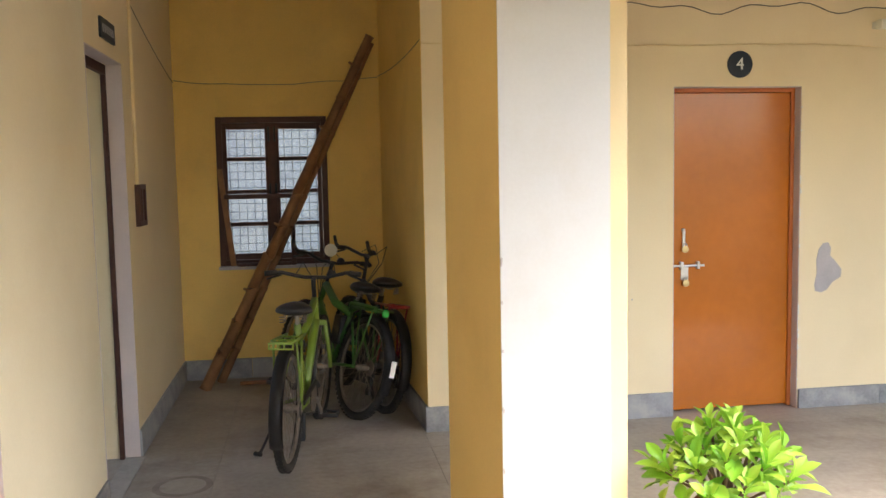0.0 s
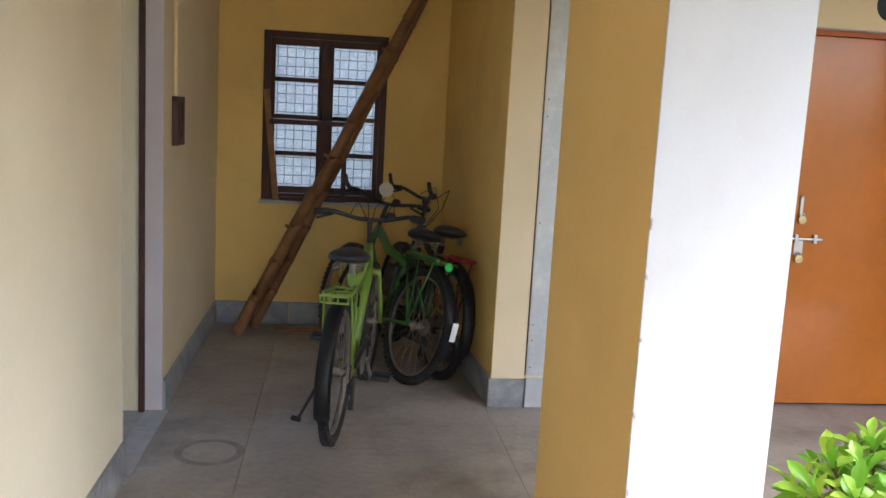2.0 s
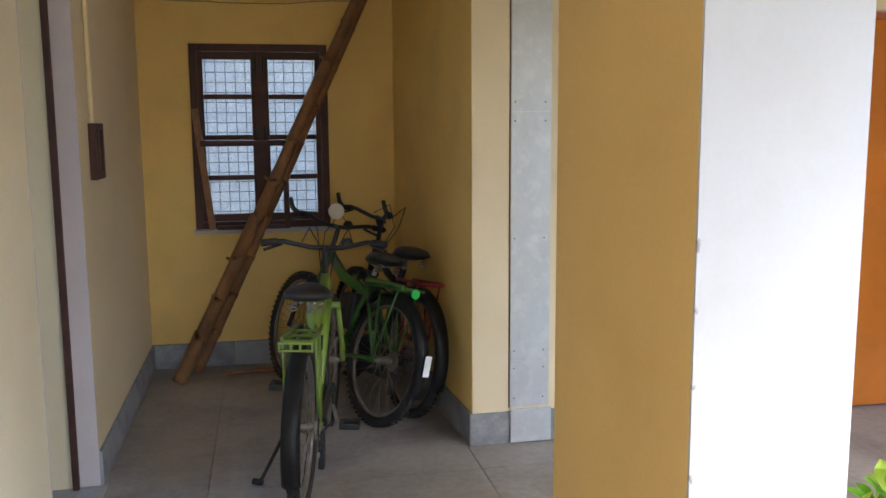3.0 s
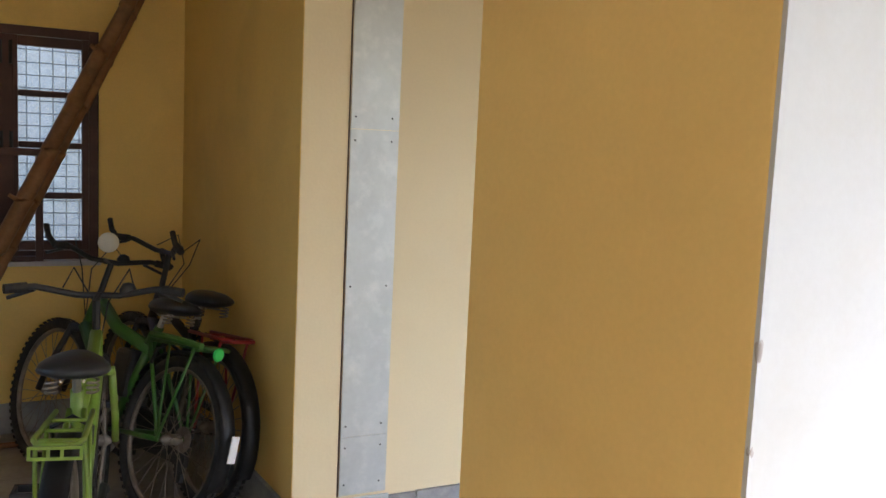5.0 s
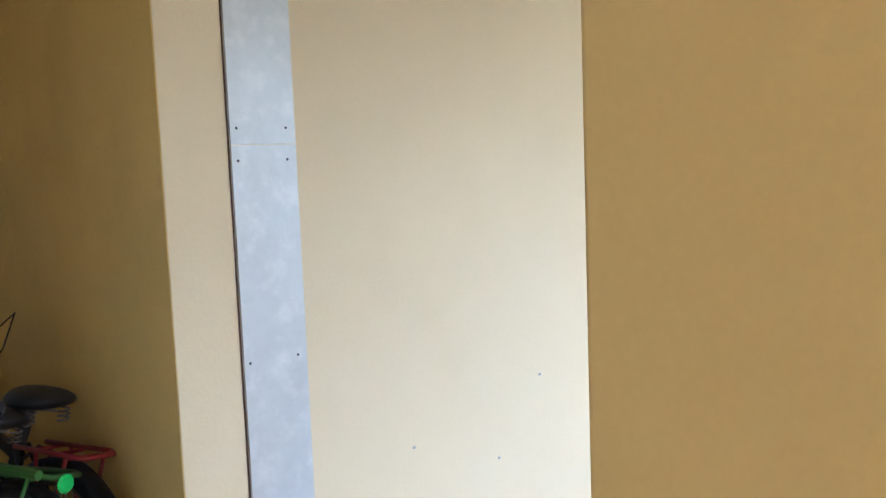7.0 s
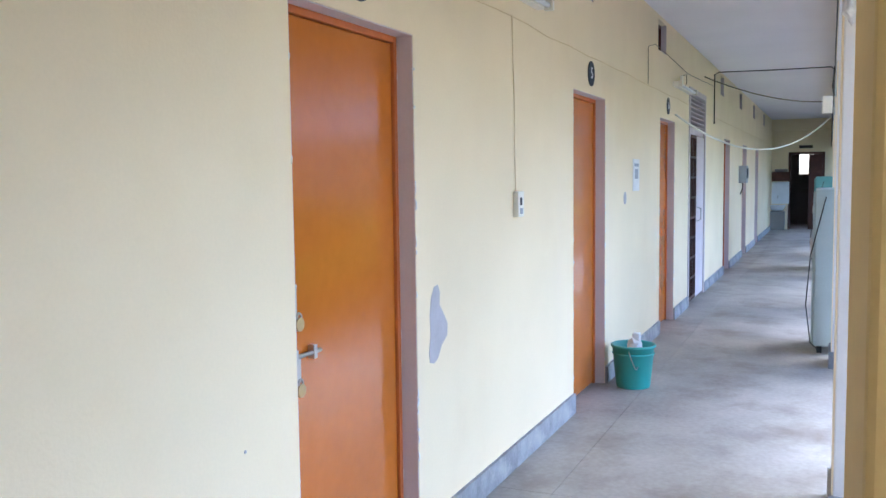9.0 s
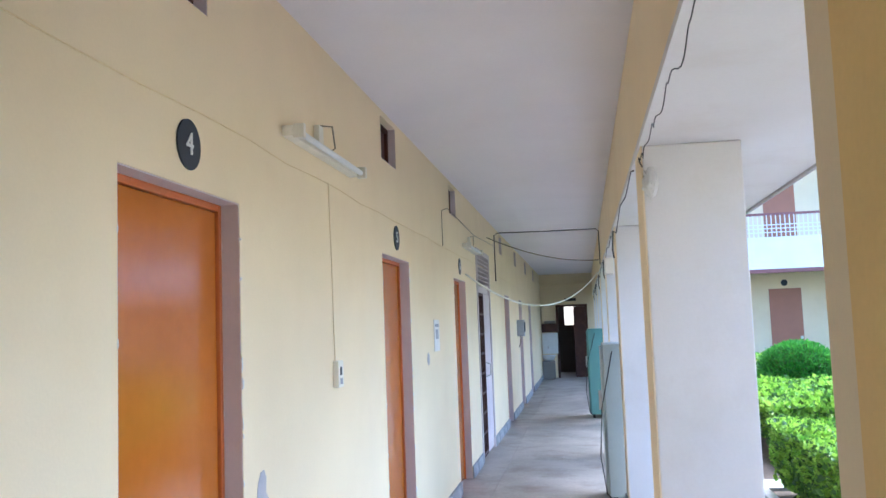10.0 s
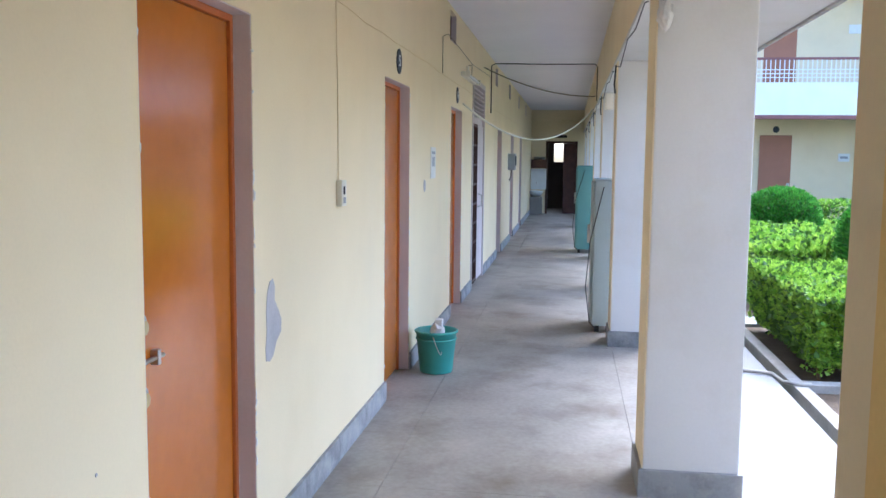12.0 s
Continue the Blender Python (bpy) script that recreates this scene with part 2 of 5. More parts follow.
def grid_wall(axis, at0, at1, u0, u1, z0, z1, holes):
    """A wall along x ('x') or y ('y') from u0 to u1, of the thickness at0..at1, with holes (ua, ub, za, zb) right through it."""
    us = sorted({u0, u1, *[h[0] for h in holes], *[h[1] for h in holes]})
    zs = sorted({z0, z1, *[h[2] for h in holes], *[h[3] for h in holes]})
    us, zs = [u for u in us if u0 <= u <= u1], [z for z in zs if z0 <= z <= z1]

    def full(i, j):
        if not (0 <= i < len(us) - 1 and 0 <= j < len(zs) - 1):
            return False
        cu, cz = (us[i] + us[i + 1]) / 2, (zs[j] + zs[j + 1]) / 2
        return not any(h[0] < cu < h[1] and h[2] < cz < h[3] for h in holes)

    bm = bmesh.new()
    cache = {}

    def vert(u, t, z):
        if (u, t, z) not in cache:
            cache[(u, t, z)] = bm.verts.new((u, t, z) if axis == "x" else (t, u, z))
        return cache[(u, t, z)]

    for i in range(len(us) - 1):
        for j in range(len(zs) - 1):
            if not full(i, j):
                continue
            a, b, c, d = us[i], us[i + 1], zs[j], zs[j + 1]
            bm.faces.new([vert(a, at0, c), vert(b, at0, c), vert(b, at0, d), vert(a, at0, d)])
            bm.faces.new([vert(a, at1, d), vert(b, at1, d), vert(b, at1, c), vert(a, at1, c)])
            for di, dj, q in ((-1, 0, ((a, c), (a, d))), (1, 0, ((b, d), (b, c))), (0, -1, ((b, c), (a, c))), (0, 1, ((a, d), (b, d)))):
                if not full(i + di, j + dj):
                    (p, pz), (r, rz) = q
                    bm.faces.new([vert(p, at0, pz), vert(p, at0, rz) if p == r else vert(r, at0, rz), vert(r, at1, rz), vert(p, at1, pz)])
    bmesh.ops.recalc_face_normals(bm, faces=bm.faces)
    return bm


def structure(name, bm, material, label, category):
    return tagged(part(name, bm, material), label, category, kind="structure")


def text_part(name, body, size, m, material, parent, depth=0.002):
    cu = bpy.data.curves.new(name, "FONT")
    cu.body, cu.size, cu.align_x, cu.align_y, cu.extrude = body, size, "CENTER", "CENTER", depth
    tmp = bpy.data.objects.new(name, cu)
    me = bpy.data.meshes.new_from_object(tmp)
    bpy.data.objects.remove(tmp)
    me.materials.clear()
    me.materials.append(material)
    ob = new(name, me)
    ob.parent = parent
    ob.matrix_basis = m
    return ob


# ---- plan ----
DW = 4.955            # corridor face of the door wall
LW = 0.17             # corridor face of the wall of the other wing
NB = 6.664            # back of the niche
NR = 1.818            # mouth corner of the niche
CZ = 2.98             # ceiling
BZ = 2.38             # underside of the beams
PY = 3.45             # corridor face of the pillars
EX = 26.8             # end wall
DOORS = [3.368, 6.50, 9.53, 14.95, 18.0, 21.0]
DWID = 0.845
VENTS = [3.52, 6.56, 9.40, 14.4, 17.3, 20.2, 23.2]
holes = [(x, x + DWID, -0.2, 2.05) for x in DOORS] + [(v, v + 0.44, 2.66, 2.94) for v in VENTS] + [(11.34, 12.75, -0.2, 2.5)]
structure("wall_north", grid_wall("x", DW, DW + 0.23, NR, EX, -0.2, CZ, holes), CREAM, "cream painted plaster corridor wall with door openings", "wall")
niche_side = bmesh.new()
box(niche_side, NR - 0.003, NR + 0.2, DW + 0.003, NB + 0.2, -0.2, CZ)
for v in niche_side.verts:
    if v.co.y > 6:
        v.co.x -= 0.115
# the mouth end is closed by the corridor wall
structure("wall_niche_side", niche_side, NICHE, "cream painted side wall of the bicycle niche", "wall")
structure("wall_niche_back", grid_wall("x", NB, NB + 0.2, LW - 0.2, NR + 0.1, -0.2, CZ, [(0.466, 1.299, 0.87, 2.004)]), NICHE, "cream painted back wall of the niche with a window", "wall")
# One wall plane in two tones, split at the washroom doorway.
structure("wall_west", grid_wall("y", LW - 0.2, LW, -4, 4.03, -0.2, CZ, [(1.86, 2.70, -0.2, 2.08)]), WINGCREAM, "wall of the other wing in a paler cream tone, with a door opening", "wall")
structure("wall_niche_west", grid_wall("y", LW - 0.2, LW, 4.03, NB, -0.2, CZ, [(4.03, 4.82, -0.2, 2.17)]), CREAM, "cream painted niche wall beside the washroom doorway", "wall")

# slabs and beams
structure("ceiling", bx(-2.2, EX + 0.2, PY - 0.02, NB + 0.2, CZ, CZ + 0.14), CEIL, "whitewashed concrete ceiling of the corridor", "ceiling")
# Wing ceiling is unseen, added to hold sky light off floor and pillar.
structure("ceiling_wing", bx(-2.2, 2.15, -1.6, PY - 0.02, CZ, CZ + 0.14), CEIL, "unseen whitewashed ceiling added over the other wing to block sky light", "ceiling")
structure("beam_corridor", bx(2.17, EX, 3.04, PY, BZ, CZ), CREAM, "cream painted beam above the pillars", "beam")
# Wing beam and eaves are unseen too, added to dim the pillar front.
structure("beam_wing", bx(1.79, 2.17, -1.6, 2.785, BZ, CZ - 0.002), CREAM, "unseen cream beam added along the other wing for shade", "beam")
structure("soffit_wing", bx(1.79, 2.95, -1.6, 2.49, BZ - 0.035, BZ - 0.004), WHITE, "unseen whitewashed eaves slab added to shade the corner pillar front", "soffit")
structure("soffit", bx(2.17, EX, 2.52, 3.46, BZ - 0.035, BZ - 0.004), WHITE, "whitewashed underside of the eaves slab", "soffit")
structure("eaves_edge", bx(2.17, EX, 2.495, 2.519, BZ - 0.05, BZ + 0.0), KERB, "weathered grey edge of the eaves slab", "trim")
# Upper storey out of view, added only to shade what lies below.
structure("upper_parapet", bx(2.17, EX, 2.52, 2.66, BZ + 0.002, 3.9), FARWHITE, "unseen white upper floor parapet added for shading", "parapet")
structure("upper_wall", bx(-2.2, EX, DW, DW + 0.2, CZ + 0.14, 6.0), CREAM, "unseen cream upper floor wall added for shading", "wall")
structure("upper_roof", bx(-2.2, EX + 0.2, 2.3, DW + 2, 6.0, 6.15), CEIL, "unseen concrete roof slab added for shading", "roof")

# floors
structure("ground", bx(-400, 400, -400, 400, -0.6, -0.13), GRASS, "bare earth and grass of the courtyard ground", "ground")
structure("floor_slab", bx(-2.2, EX + 3, 2.34, 9.0, -0.129, -0.012), CEMENT, "cement sub floor of the verandah", "floor")
structure("floor_slab_wing", bx(-2.2, 2.6, -4, 2.34, -0.129, -0.012), CEMENT, "cement sub floor of the other wing", "floor")

# ---- pillars ----


def pillar_1():
    """The corner pillar: ochre flank, whitewashed front, a wider cream rear part."""
    e = thing("pillar", (0, 0, 0), "corner pillar, ochre flank and whitewashed front, chipped edges", "pillar")
    e["kind"] = "structure"
    shaft = bx(1.79, 2.19, 2.795, 3.464, -0.012, CZ, bev=0.006)
    for v in shaft.verts:
        if v.co.y > 3.2 and v.co.x < 1.9:
            v.co.x -= 0.082
    part("shaft", shaft, OCHRE, e)
    part("front_face", bx(1.7915, 2.1885, 2.787, 2.796, -0.01, CZ), BLUEWASH, e, "whitewashed front face")
    part("rear_part", bx(2.185, 2.405, 3.19, 3.432, -0.012, BZ, bev=0.006), CREAM, e, "cream painted rear part")
    rnd = random.Random(4)
    for k, (z, h) in enumerate(((1.24, 0.035), (1.10, 0.014), (0.93, 0.012), (0.72, 0.02), (0.5, 0.02))):
        bm = bmesh.new()
        bmesh.ops.create_icosphere(bm, subdivisions=2, radius=1)
        for v in bm.verts:
            v.co *= 0.8 + 0.4 * rnd.random()
            v.co = Vector((1.796 + v.co.x * 0.006, 2.791 + v.co.y * 0.006, z + v.co.z * h * 0.7))
        part("chip", bm, PLASTER, e, "bare plaster where the edge is chipped")


pillar_1()


def pillar(x):
    e = thing("pillar", (x, 0, 0), "whitewashed corridor pillar with cream side and grey stone plinth", "pillar", "corridor pillars")
    e["kind"] = "structure"
    part("shaft", bx(0, 0.38, 3.02, PY - 0.004, -0.012, BZ - 0.036, bev=0.006), WHITE, e)
    part("side_face", bx(0.003, 0.377, PY - 0.006, PY + 0.002, 0.132, BZ - 0.036), CREAM, e, "cream painted corridor side")
    part("plinth", bx(-0.018, 0.398, 3.002, PY + 0.018, -0.012, 0.13, bev=0.004), STONE, e, "grey stone plinth with lime drips")
    return e


p2 = pillar(5.14)
for k in range(1, 7):
    copy_thing(p2, pose(5.14 + 3.3 * k, 0, 0))

# ---- doors ----


def edge_chips(parent, x, y, z0, z1, n, seed, out=0.004):
    """Small flakes of bare plaster along an upright edge."""
    rnd = random.Random(seed)
    for k in range(n):
        bm = bmesh.new()
        bmesh.ops.create_icosphere(bm, subdivisions=1, radius=1)
        z, h, w = rnd.uniform(z0, z1), rnd.uniform(0.006, 0.028), rnd.uniform(0.6, 1.4) * out
        for v in bm.verts:
            v.co = v.co * rnd.uniform(0.7, 1.25)
            v.co = Vector((x + v.co.x * w, y + v.co.y * w, z + v.co.z * h))
        part("chip", bm, PAPER, parent, "whitish flake where the paint is chipped")


def number_disc(x, text, y=DW):
    e = thing("number_plate", (x, y - 0.001, 2.183), "round navy door number disc with white figure %s" % text, "number plate", "door numbers")
    part("disc", disc(bmesh.new(), 0.082, 0.006, 32, pose(0, 0, 0, 90)), NAVY, e)
    text_part("figure", text, 0.105, pose(0, -0.0075, 0, 90), LETTER, e)


def padlock(parent, x, y, z, s=1.0):
    lk = part("padlock", lathe(bmesh.new(), [(0.001, 0), (0.02 * s, 0), (0.022 * s, 0.004), (0.022 * s, 0.014), (0.001, 0.016)], 20, pose(x, y, z, 90)), BRASS, parent, "worn round padlock")
    part("shackle", tb([(x + 0.013 * s * math.cos(a), y - 0.008, z + 0.018 * s + 0.018 * s * math.sin(a)) for a in np.linspace(0, math.pi, 9)], 0.004, 6), STEEL, lk)


def door(n, x, num=None, hardware=True, leafmat_=ORANGE):
    e = thing("door_%d" % n, (x, DW, 0), "closed flush orange enamelled door in a plastered opening", "door", "corridor doors")
    e["kind"] = "structure"
    w, h, d = DWID, 2.05, 0.068
    rv = bmesh.new()
    box(rv, 0.001, 0.005, 0.002, d, 0, h - 0.001)
    box(rv, w - 0.005, w - 0.001, 0.002, d, 0, h - 0.001)
    box(rv, 0.005, w - 0.005, 0.002, d, h - 0.005, h - 0.001)
    part("reveal", rv, LILAC, e, "lilac grey painted reveal")
    fr = bmesh.new()
    box(fr, 0.005, 0.03, d, d + 0.1, 0, h - 0.005, 0.003)
    box(fr, w - 0.03, w - 0.005, d, d + 0.1, 0, h - 0.005, 0.003)
    box(fr, 0.0302, w - 0.0302, d, d + 0.1, h - 0.03, h - 0.005, 0.003)
    part("door_frame", fr, ORANGE_FRAME, e)
    if n < 4:
        edge_chips(e, w, 0.0, 0.15, 2.0, 16, n, 0.006)
        edge_chips(e, 0.0, 0.0, 0.15, 2.0, 6, n + 20, 0.003)
        edge_chips(e, w - 0.004, d, 0.1, 1.9, 8, n + 40, 0.003)
    leaf = part("leaf", bx(0.032, w - 0.032, d + 0.012, d + 0.047, 0.012, h - 0.033, bev=0.003), leafmat_, e)
    if hardware:
        y = d + 0.012
        bolt = part("bolt", tb([(0.0, y - 0.016, 0.94), (0.235, y - 0.016, 0.94)], 0.0075, 10), STEEL, leaf, "steel sliding bolt")
        for bxx in (0.075, 0.185):
            part("keeper", bx(bxx, bxx + 0.02, y - 0.026, y + 0.001, 0.918, 0.965, bev=0.004), STEEL, leaf)
        part("hasp", bx(0.085, 0.135, y - 0.006, y - 0.001, 0.85, 0.935, bev=0.002), STEEL, leaf)
        padlock(leaf, 0.112, y - 0.01, 0.83)
        part("latch_strap", bx(0.092, 0.112, y - 0.012, y - 0.001, 1.055, 1.16, bev=0.004), STEEL, leaf)
        part("latch_stud", lathe(bmesh.new(), [(0.001, 0), (0.012, 0), (0.009, 0.015), (0.001, 0.018)], 12, pose(0.1, y, 1.165, 90)), STEEL, leaf)
        padlock(leaf, 0.105, y - 0.014, 1.045)
    if num:
        number_disc(x + w / 2 + 0.005, num)
    return e


for n, x in enumerate(DOORS):
    door(n + 1, x, ["4", "5", "6", None, None, None][n], n < 2)

# double door with steel grille, fanlight above, standing open to a dark hall
gd = thing("door_7", (11.34, DW, 0), "open grilled double doorway with louvred fanlight and lilac surround", "door")
gd["kind"] = "structure"
rv = bmesh.new()
box(rv, 0.001, 0.06, -0.012, 0.228, 0, 2.499)
box(rv, 1.35, 1.409, -0.012, 0.228, 0, 2.499)
box(rv, 0.0602, 1.3498, -0.012, 0.228, 2.44, 2.499)
box(rv, 0.0602, 1.3498, 0.02, 0.2, 1.98, 2.06)
part("surround", rv, LILAC, gd)
for k in range(7):
    part("louvre", bx(0.062, 1.348, 0.004, 0.084, 2.075 + k * 0.052, 2.085 + k * 0.052, m=None), LILAC, gd)
gl_leaf = bmesh.new()
for k in range(6):
    box(gl_leaf, 0.08 + k * 0.115, 0.095 + k * 0.115, 0.004, 0.016, 0.03, 1.97)
for k in range(9):
    box(gl_leaf, 0.08, 0.67, 0.0035, 0.0165, 0.05 + k * 0.236, 0.075 + k * 0.236)
grille_leaf = part("grille_leaf", gl_leaf, BROWN, gd, "dark steel grille leaf")
# One solid dark panel, set close behind the grille bars.
part("mesh_panel", bx(0.07, 0.68, 0.018, 0.03, 0.02, 1.975), BLACKP, grille_leaf, "solid dark panel behind the grille")
part("side_leaf", bx(0.70, 1.34, 0.004, 0.04, 0.03, 1.97, bev=0.004), LILAC, gd, "closed lilac grey leaf")
part("handle", tb([(0.72, 0.0, 0.95), (0.72, -0.05, 0.97), (0.72, -0.05, 1.1), (0.72, 0.0, 1.12)], 0.008), STEEL, gd)

# dark rooms behind vents and the hall; the dimness is in the plaster colour
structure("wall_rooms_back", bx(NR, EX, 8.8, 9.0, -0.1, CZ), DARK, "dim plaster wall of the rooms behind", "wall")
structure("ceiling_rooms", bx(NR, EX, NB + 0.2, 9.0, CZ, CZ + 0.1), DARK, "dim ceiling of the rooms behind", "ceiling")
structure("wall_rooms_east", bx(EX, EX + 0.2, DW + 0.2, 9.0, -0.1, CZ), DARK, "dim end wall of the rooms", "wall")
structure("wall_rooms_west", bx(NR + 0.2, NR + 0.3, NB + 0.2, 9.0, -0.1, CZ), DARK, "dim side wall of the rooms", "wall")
for n, v in enumerate(VENTS):
    e = thing("window_%d" % (n + 2), (v, DW, 2.66), "small ventilator opening under the ceiling with brown frame", "ventilator", "ventilators")
    e["kind"] = "structure"
    rv = bmesh.new()
    box(rv, 0.001, 0.004, 0.002, 0.05, 0.001, 0.279)
    box(rv, 0.436, 0.439, 0.002, 0.05, 0.001, 0.279)
    box(rv, 0.004, 0.436, 0.002, 0.05, 0.001, 0.004)
    part("reveal", rv, LILAC, e)
    fr = bmesh.new()
    box(fr, 0.004, 0.034, 0.05, 0.1, 0.004, 0.276)
    box(fr, 0.406, 0.436, 0.05, 0.1, 0.004, 0.276)
    box(fr, 0.0342, 0.4058, 0.05, 0.1, 0.246, 0.276)
    box(fr, 0.0342, 0.4058, 0.05, 0.1, 0.004, 0.034)
    part("window_frame", fr, BROWN, e)
    part("pane", bx(0.0342, 0.4058, 0.07, 0.076, 0.0342, 0.2458), BROWN, e, "brown boarded panel")

# near door of the other wing, opening inwards beside the walk
nd = thing("door_8", (LW, 1.86, 0), "orange enamelled door with bolt in the wing wall", "door")
nd["kind"] = "structure"
rv = bmesh.new()
box(rv, -0.09, -0.002, 0.001, 0.005, 0, 2.079)
box(rv, -0.09, -0.002, 0.835, 0.839, 0, 2.079)
box(rv, -0.09, -0.002, 0.005, 0.835, 2.075, 2.079)
part("reveal", rv, LILAC, nd)
fr = bmesh.new()
box(fr, -0.18, -0.085, 0.785, 0.834, 0, 2.074, 0.003)
box(fr, -0.18, -0.085, 0.006, 0.05, 0, 2.074, 0.003)
box(fr, -0.18, -0.085, 0.0502, 0.7848, 2.03, 2.074, 0.003)
part("door_frame", fr, ORANGE_FRAME, nd)
leaf = part("leaf", bx(-0.14, -0.1, 0.052, 0.783, 0.012, 2.027, bev=0.003), ORANGE, nd)
part("bolt", tb([(-0.08, 0.55, 0.84), (-0.08, 0.80, 0.84)], 0.009, 10), STEEL, leaf, "steel sliding bolt")
part("keeper", bx(-0.1, -0.07, 0.60, 0.62, 0.815, 0.865, bev=0.003), STEEL, leaf)
part("keeper", bx(-0.1, -0.07, 0.72, 0.74, 0.815, 0.865, bev=0.003), STEEL, leaf)
part("handle", tb([(-0.1, 0.70, 0.95), (-0.06, 0.70, 0.97), (-0.055, 0.70, 1.04), (-0.06, 0.70, 1.11), (-0.1, 0.70, 1.13)], 0.007), STEEL, leaf)
# the wing rooms take the same plaster with dimness in its colour
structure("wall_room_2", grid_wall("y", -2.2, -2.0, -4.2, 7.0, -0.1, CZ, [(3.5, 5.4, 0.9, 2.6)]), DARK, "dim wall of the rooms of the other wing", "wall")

# tiled washroom door
wd = thing("door_9", (LW, 4.03, 0), "open washroom doorway with dark red wooden frame and flaking white reveal", "door")
wd["kind"] = "structure"
rv = bmesh.new()
box(rv, -0.08, 0.002, 0.784, 0.789, 0, 2.169)
box(rv, -0.08, 0.002, 0.001, 0.006, 0, 2.169)
box(rv, -0.08, 0.002, 0.006, 0.784, 2.163, 2.169)
part("reveal", rv, LILAC, wd)
fr = bmesh.new()
box(fr, -0.105, -0.078, 0.762, 0.783, 0, 2.162, 0.004)
box(fr, -0.11, -0.07, 0.007, 0.05, 0, 2.162, 0.004)
box(fr, -0.105, -0.078, 0.0602, 0.7618, 2.11, 2.162, 0.004)
part("door_frame", fr, BROWN, wd)

part("threshold", bx(-0.078, 0.03, 0.002, 0.788, 0.0005, 0.006, bev=0.002), KERB, wd, "pale cement threshold")

# washroom shell with tiles
structure("wall_washroom", bx(-2.0, -0.03, 5.60, 5.70, -0.1, CZ), GROUT, "washroom wall backing", "wall")
structure("wall_washroom_south", bx(-2.0, -0.03, 3.2, 3.3, -0.1, CZ), GROUT, "washroom wall backing", "wall")

# ---- window of the niche ----
W0, W1, WZ0, WZ1 = 0.466, 1.299, 0.87, 2.004
win = thing("window_1", (W0, NB, WZ0), "closed two leaf dark brown wooden window with frosted panes", "window")
win["kind"] = "structure"
ww, wh = W1 - W0, WZ1 - WZ0
fr = bmesh.new()
F = 0.045
box(fr, 0.001, F, 0.004, 0.09, 0.001, wh - 0.001, 0.003)
box(fr, ww - F, ww - 0.001, 0.004, 0.09, 0.001, wh - 0.001, 0.003)
box(fr, F + 0.0002, ww - F - 0.0002, 0.004, 0.09, wh - F, wh - 0.001, 0.003)
box(fr, F + 0.0002, ww - F - 0.0002, 0.004, 0.09, 0.001, F, 0.003)
part("window_frame", fr, BROWN, win)
lw = (ww - 2 * F) / 2
for s in range(2):
    a = F + s * lw + 0.002
    b = a + lw - 0.004
    lf = bmesh.new()
    st = 0.05
    z0, z1 = F + 0.002, wh - F - 0.002
    box(lf, a, a + (st if s else 0.032), 0.0, 0.035, z0, z1, 0.003)
    box(lf, b - (0.032 if s else st), b, 0.0, 0.035, z0, z1, 0.003)
    pa, pb = a + (st if s else 0.032), b - (0.032 if s else st)
    ph = (z1 - z0 - 0.05) / 4
    for k in range(5):
        t = 0.045 if k in (0, 4) else 0.03
        zc = z0 + 0.025 + k * ph
        box(lf, pa + 0.0002, pb - 0.0002, 0.0, 0.035, max(z0, zc - t / 2), min(z1, zc + t / 2), 0.003)
    sash = part("sash", lf, BROWN, win)
    for k in range(4):
        zc = z0 + 0.025 + k * ph
        pn = part("pane", bx(pa - 0.005, pb + 0.005, 0.015, 0.019, zc + 0.01, zc + ph - 0.01), GLASS, sash, "frosted glass pane")
        pn.visible_shadow = False
    for zz in (z1 - 0.09, z0 + (z1 - z0) / 2):
        part("bolt", tb([((b - 0.02) if s == 0 else (a + 0.02), -0.008, zz - 0.05), ((b - 0.02) if s == 0 else (a + 0.02), -0.008, zz + 0.06)], 0.008, 8), BLACKP, sash, "dark tower bolt")
part("meeting_strip", bx(ww / 2 - 0.03, ww / 2 + 0.03, -0.008, -0.0005, 0.05, wh - 0.05, bev=0.002), BROWN, win)
gr = thing("window_grille", (W0, NB + 0.075, WZ0), "steel bar grille outside the niche window", "grille")
for k in range(14):
    part("bar", bx(0.028 + k * 0.0595, 0.0345 + k * 0.0595, -0.0022, 0.0022, -0.001, wh + 0.001), BLACKP, gr)
for k in range(18):
    part("bar", bx(-0.001, ww + 0.001, -0.0065, -0.0024, 0.04 + k * 0.0615, 0.0465 + k * 0.0615), BLACKP, gr)
structure("window_sill", bx(W0 - 0.01, W1 + 0.03, NB - 0.02, NB - 0.001, WZ0 - 0.02, WZ0 - 0.002), PLASTER, "narrow cement window sill", "sill")

# ---- metal strip over the joint in the door wall ----
strip = thing("joint_cover_strip", (2.0, DW, 0), "dull aluminium expansion joint cover strip screwed to the wall", "cover strip")
zs = [0.17, 0.40, 1.56, CZ - 0.01]
for a, b in zip(zs, zs[1:]):
    pl = part("plate", bx(0, 0.19, -0.006, -0.001, a + 0.002, b), ALU, strip)
    for zz in (a + 0.045, b - 0.04, (a + b) / 2 if b - a > 0.6 else b - 0.04):
        for xx in (0.018, 0.162):
            part("screw", lathe(bmesh.new(), [(0.0005, 0.002), (0.0035, 0.001), (0.004, 0)], 8, pose(xx, -0.006, zz, 90)), BLACKP, pl)
part("base_plate", bx(-0.004, 0.196, -0.03, -0.02, 0.005, 0.168, bev=0.002), ALU, strip, "aluminium plate at the skirting")
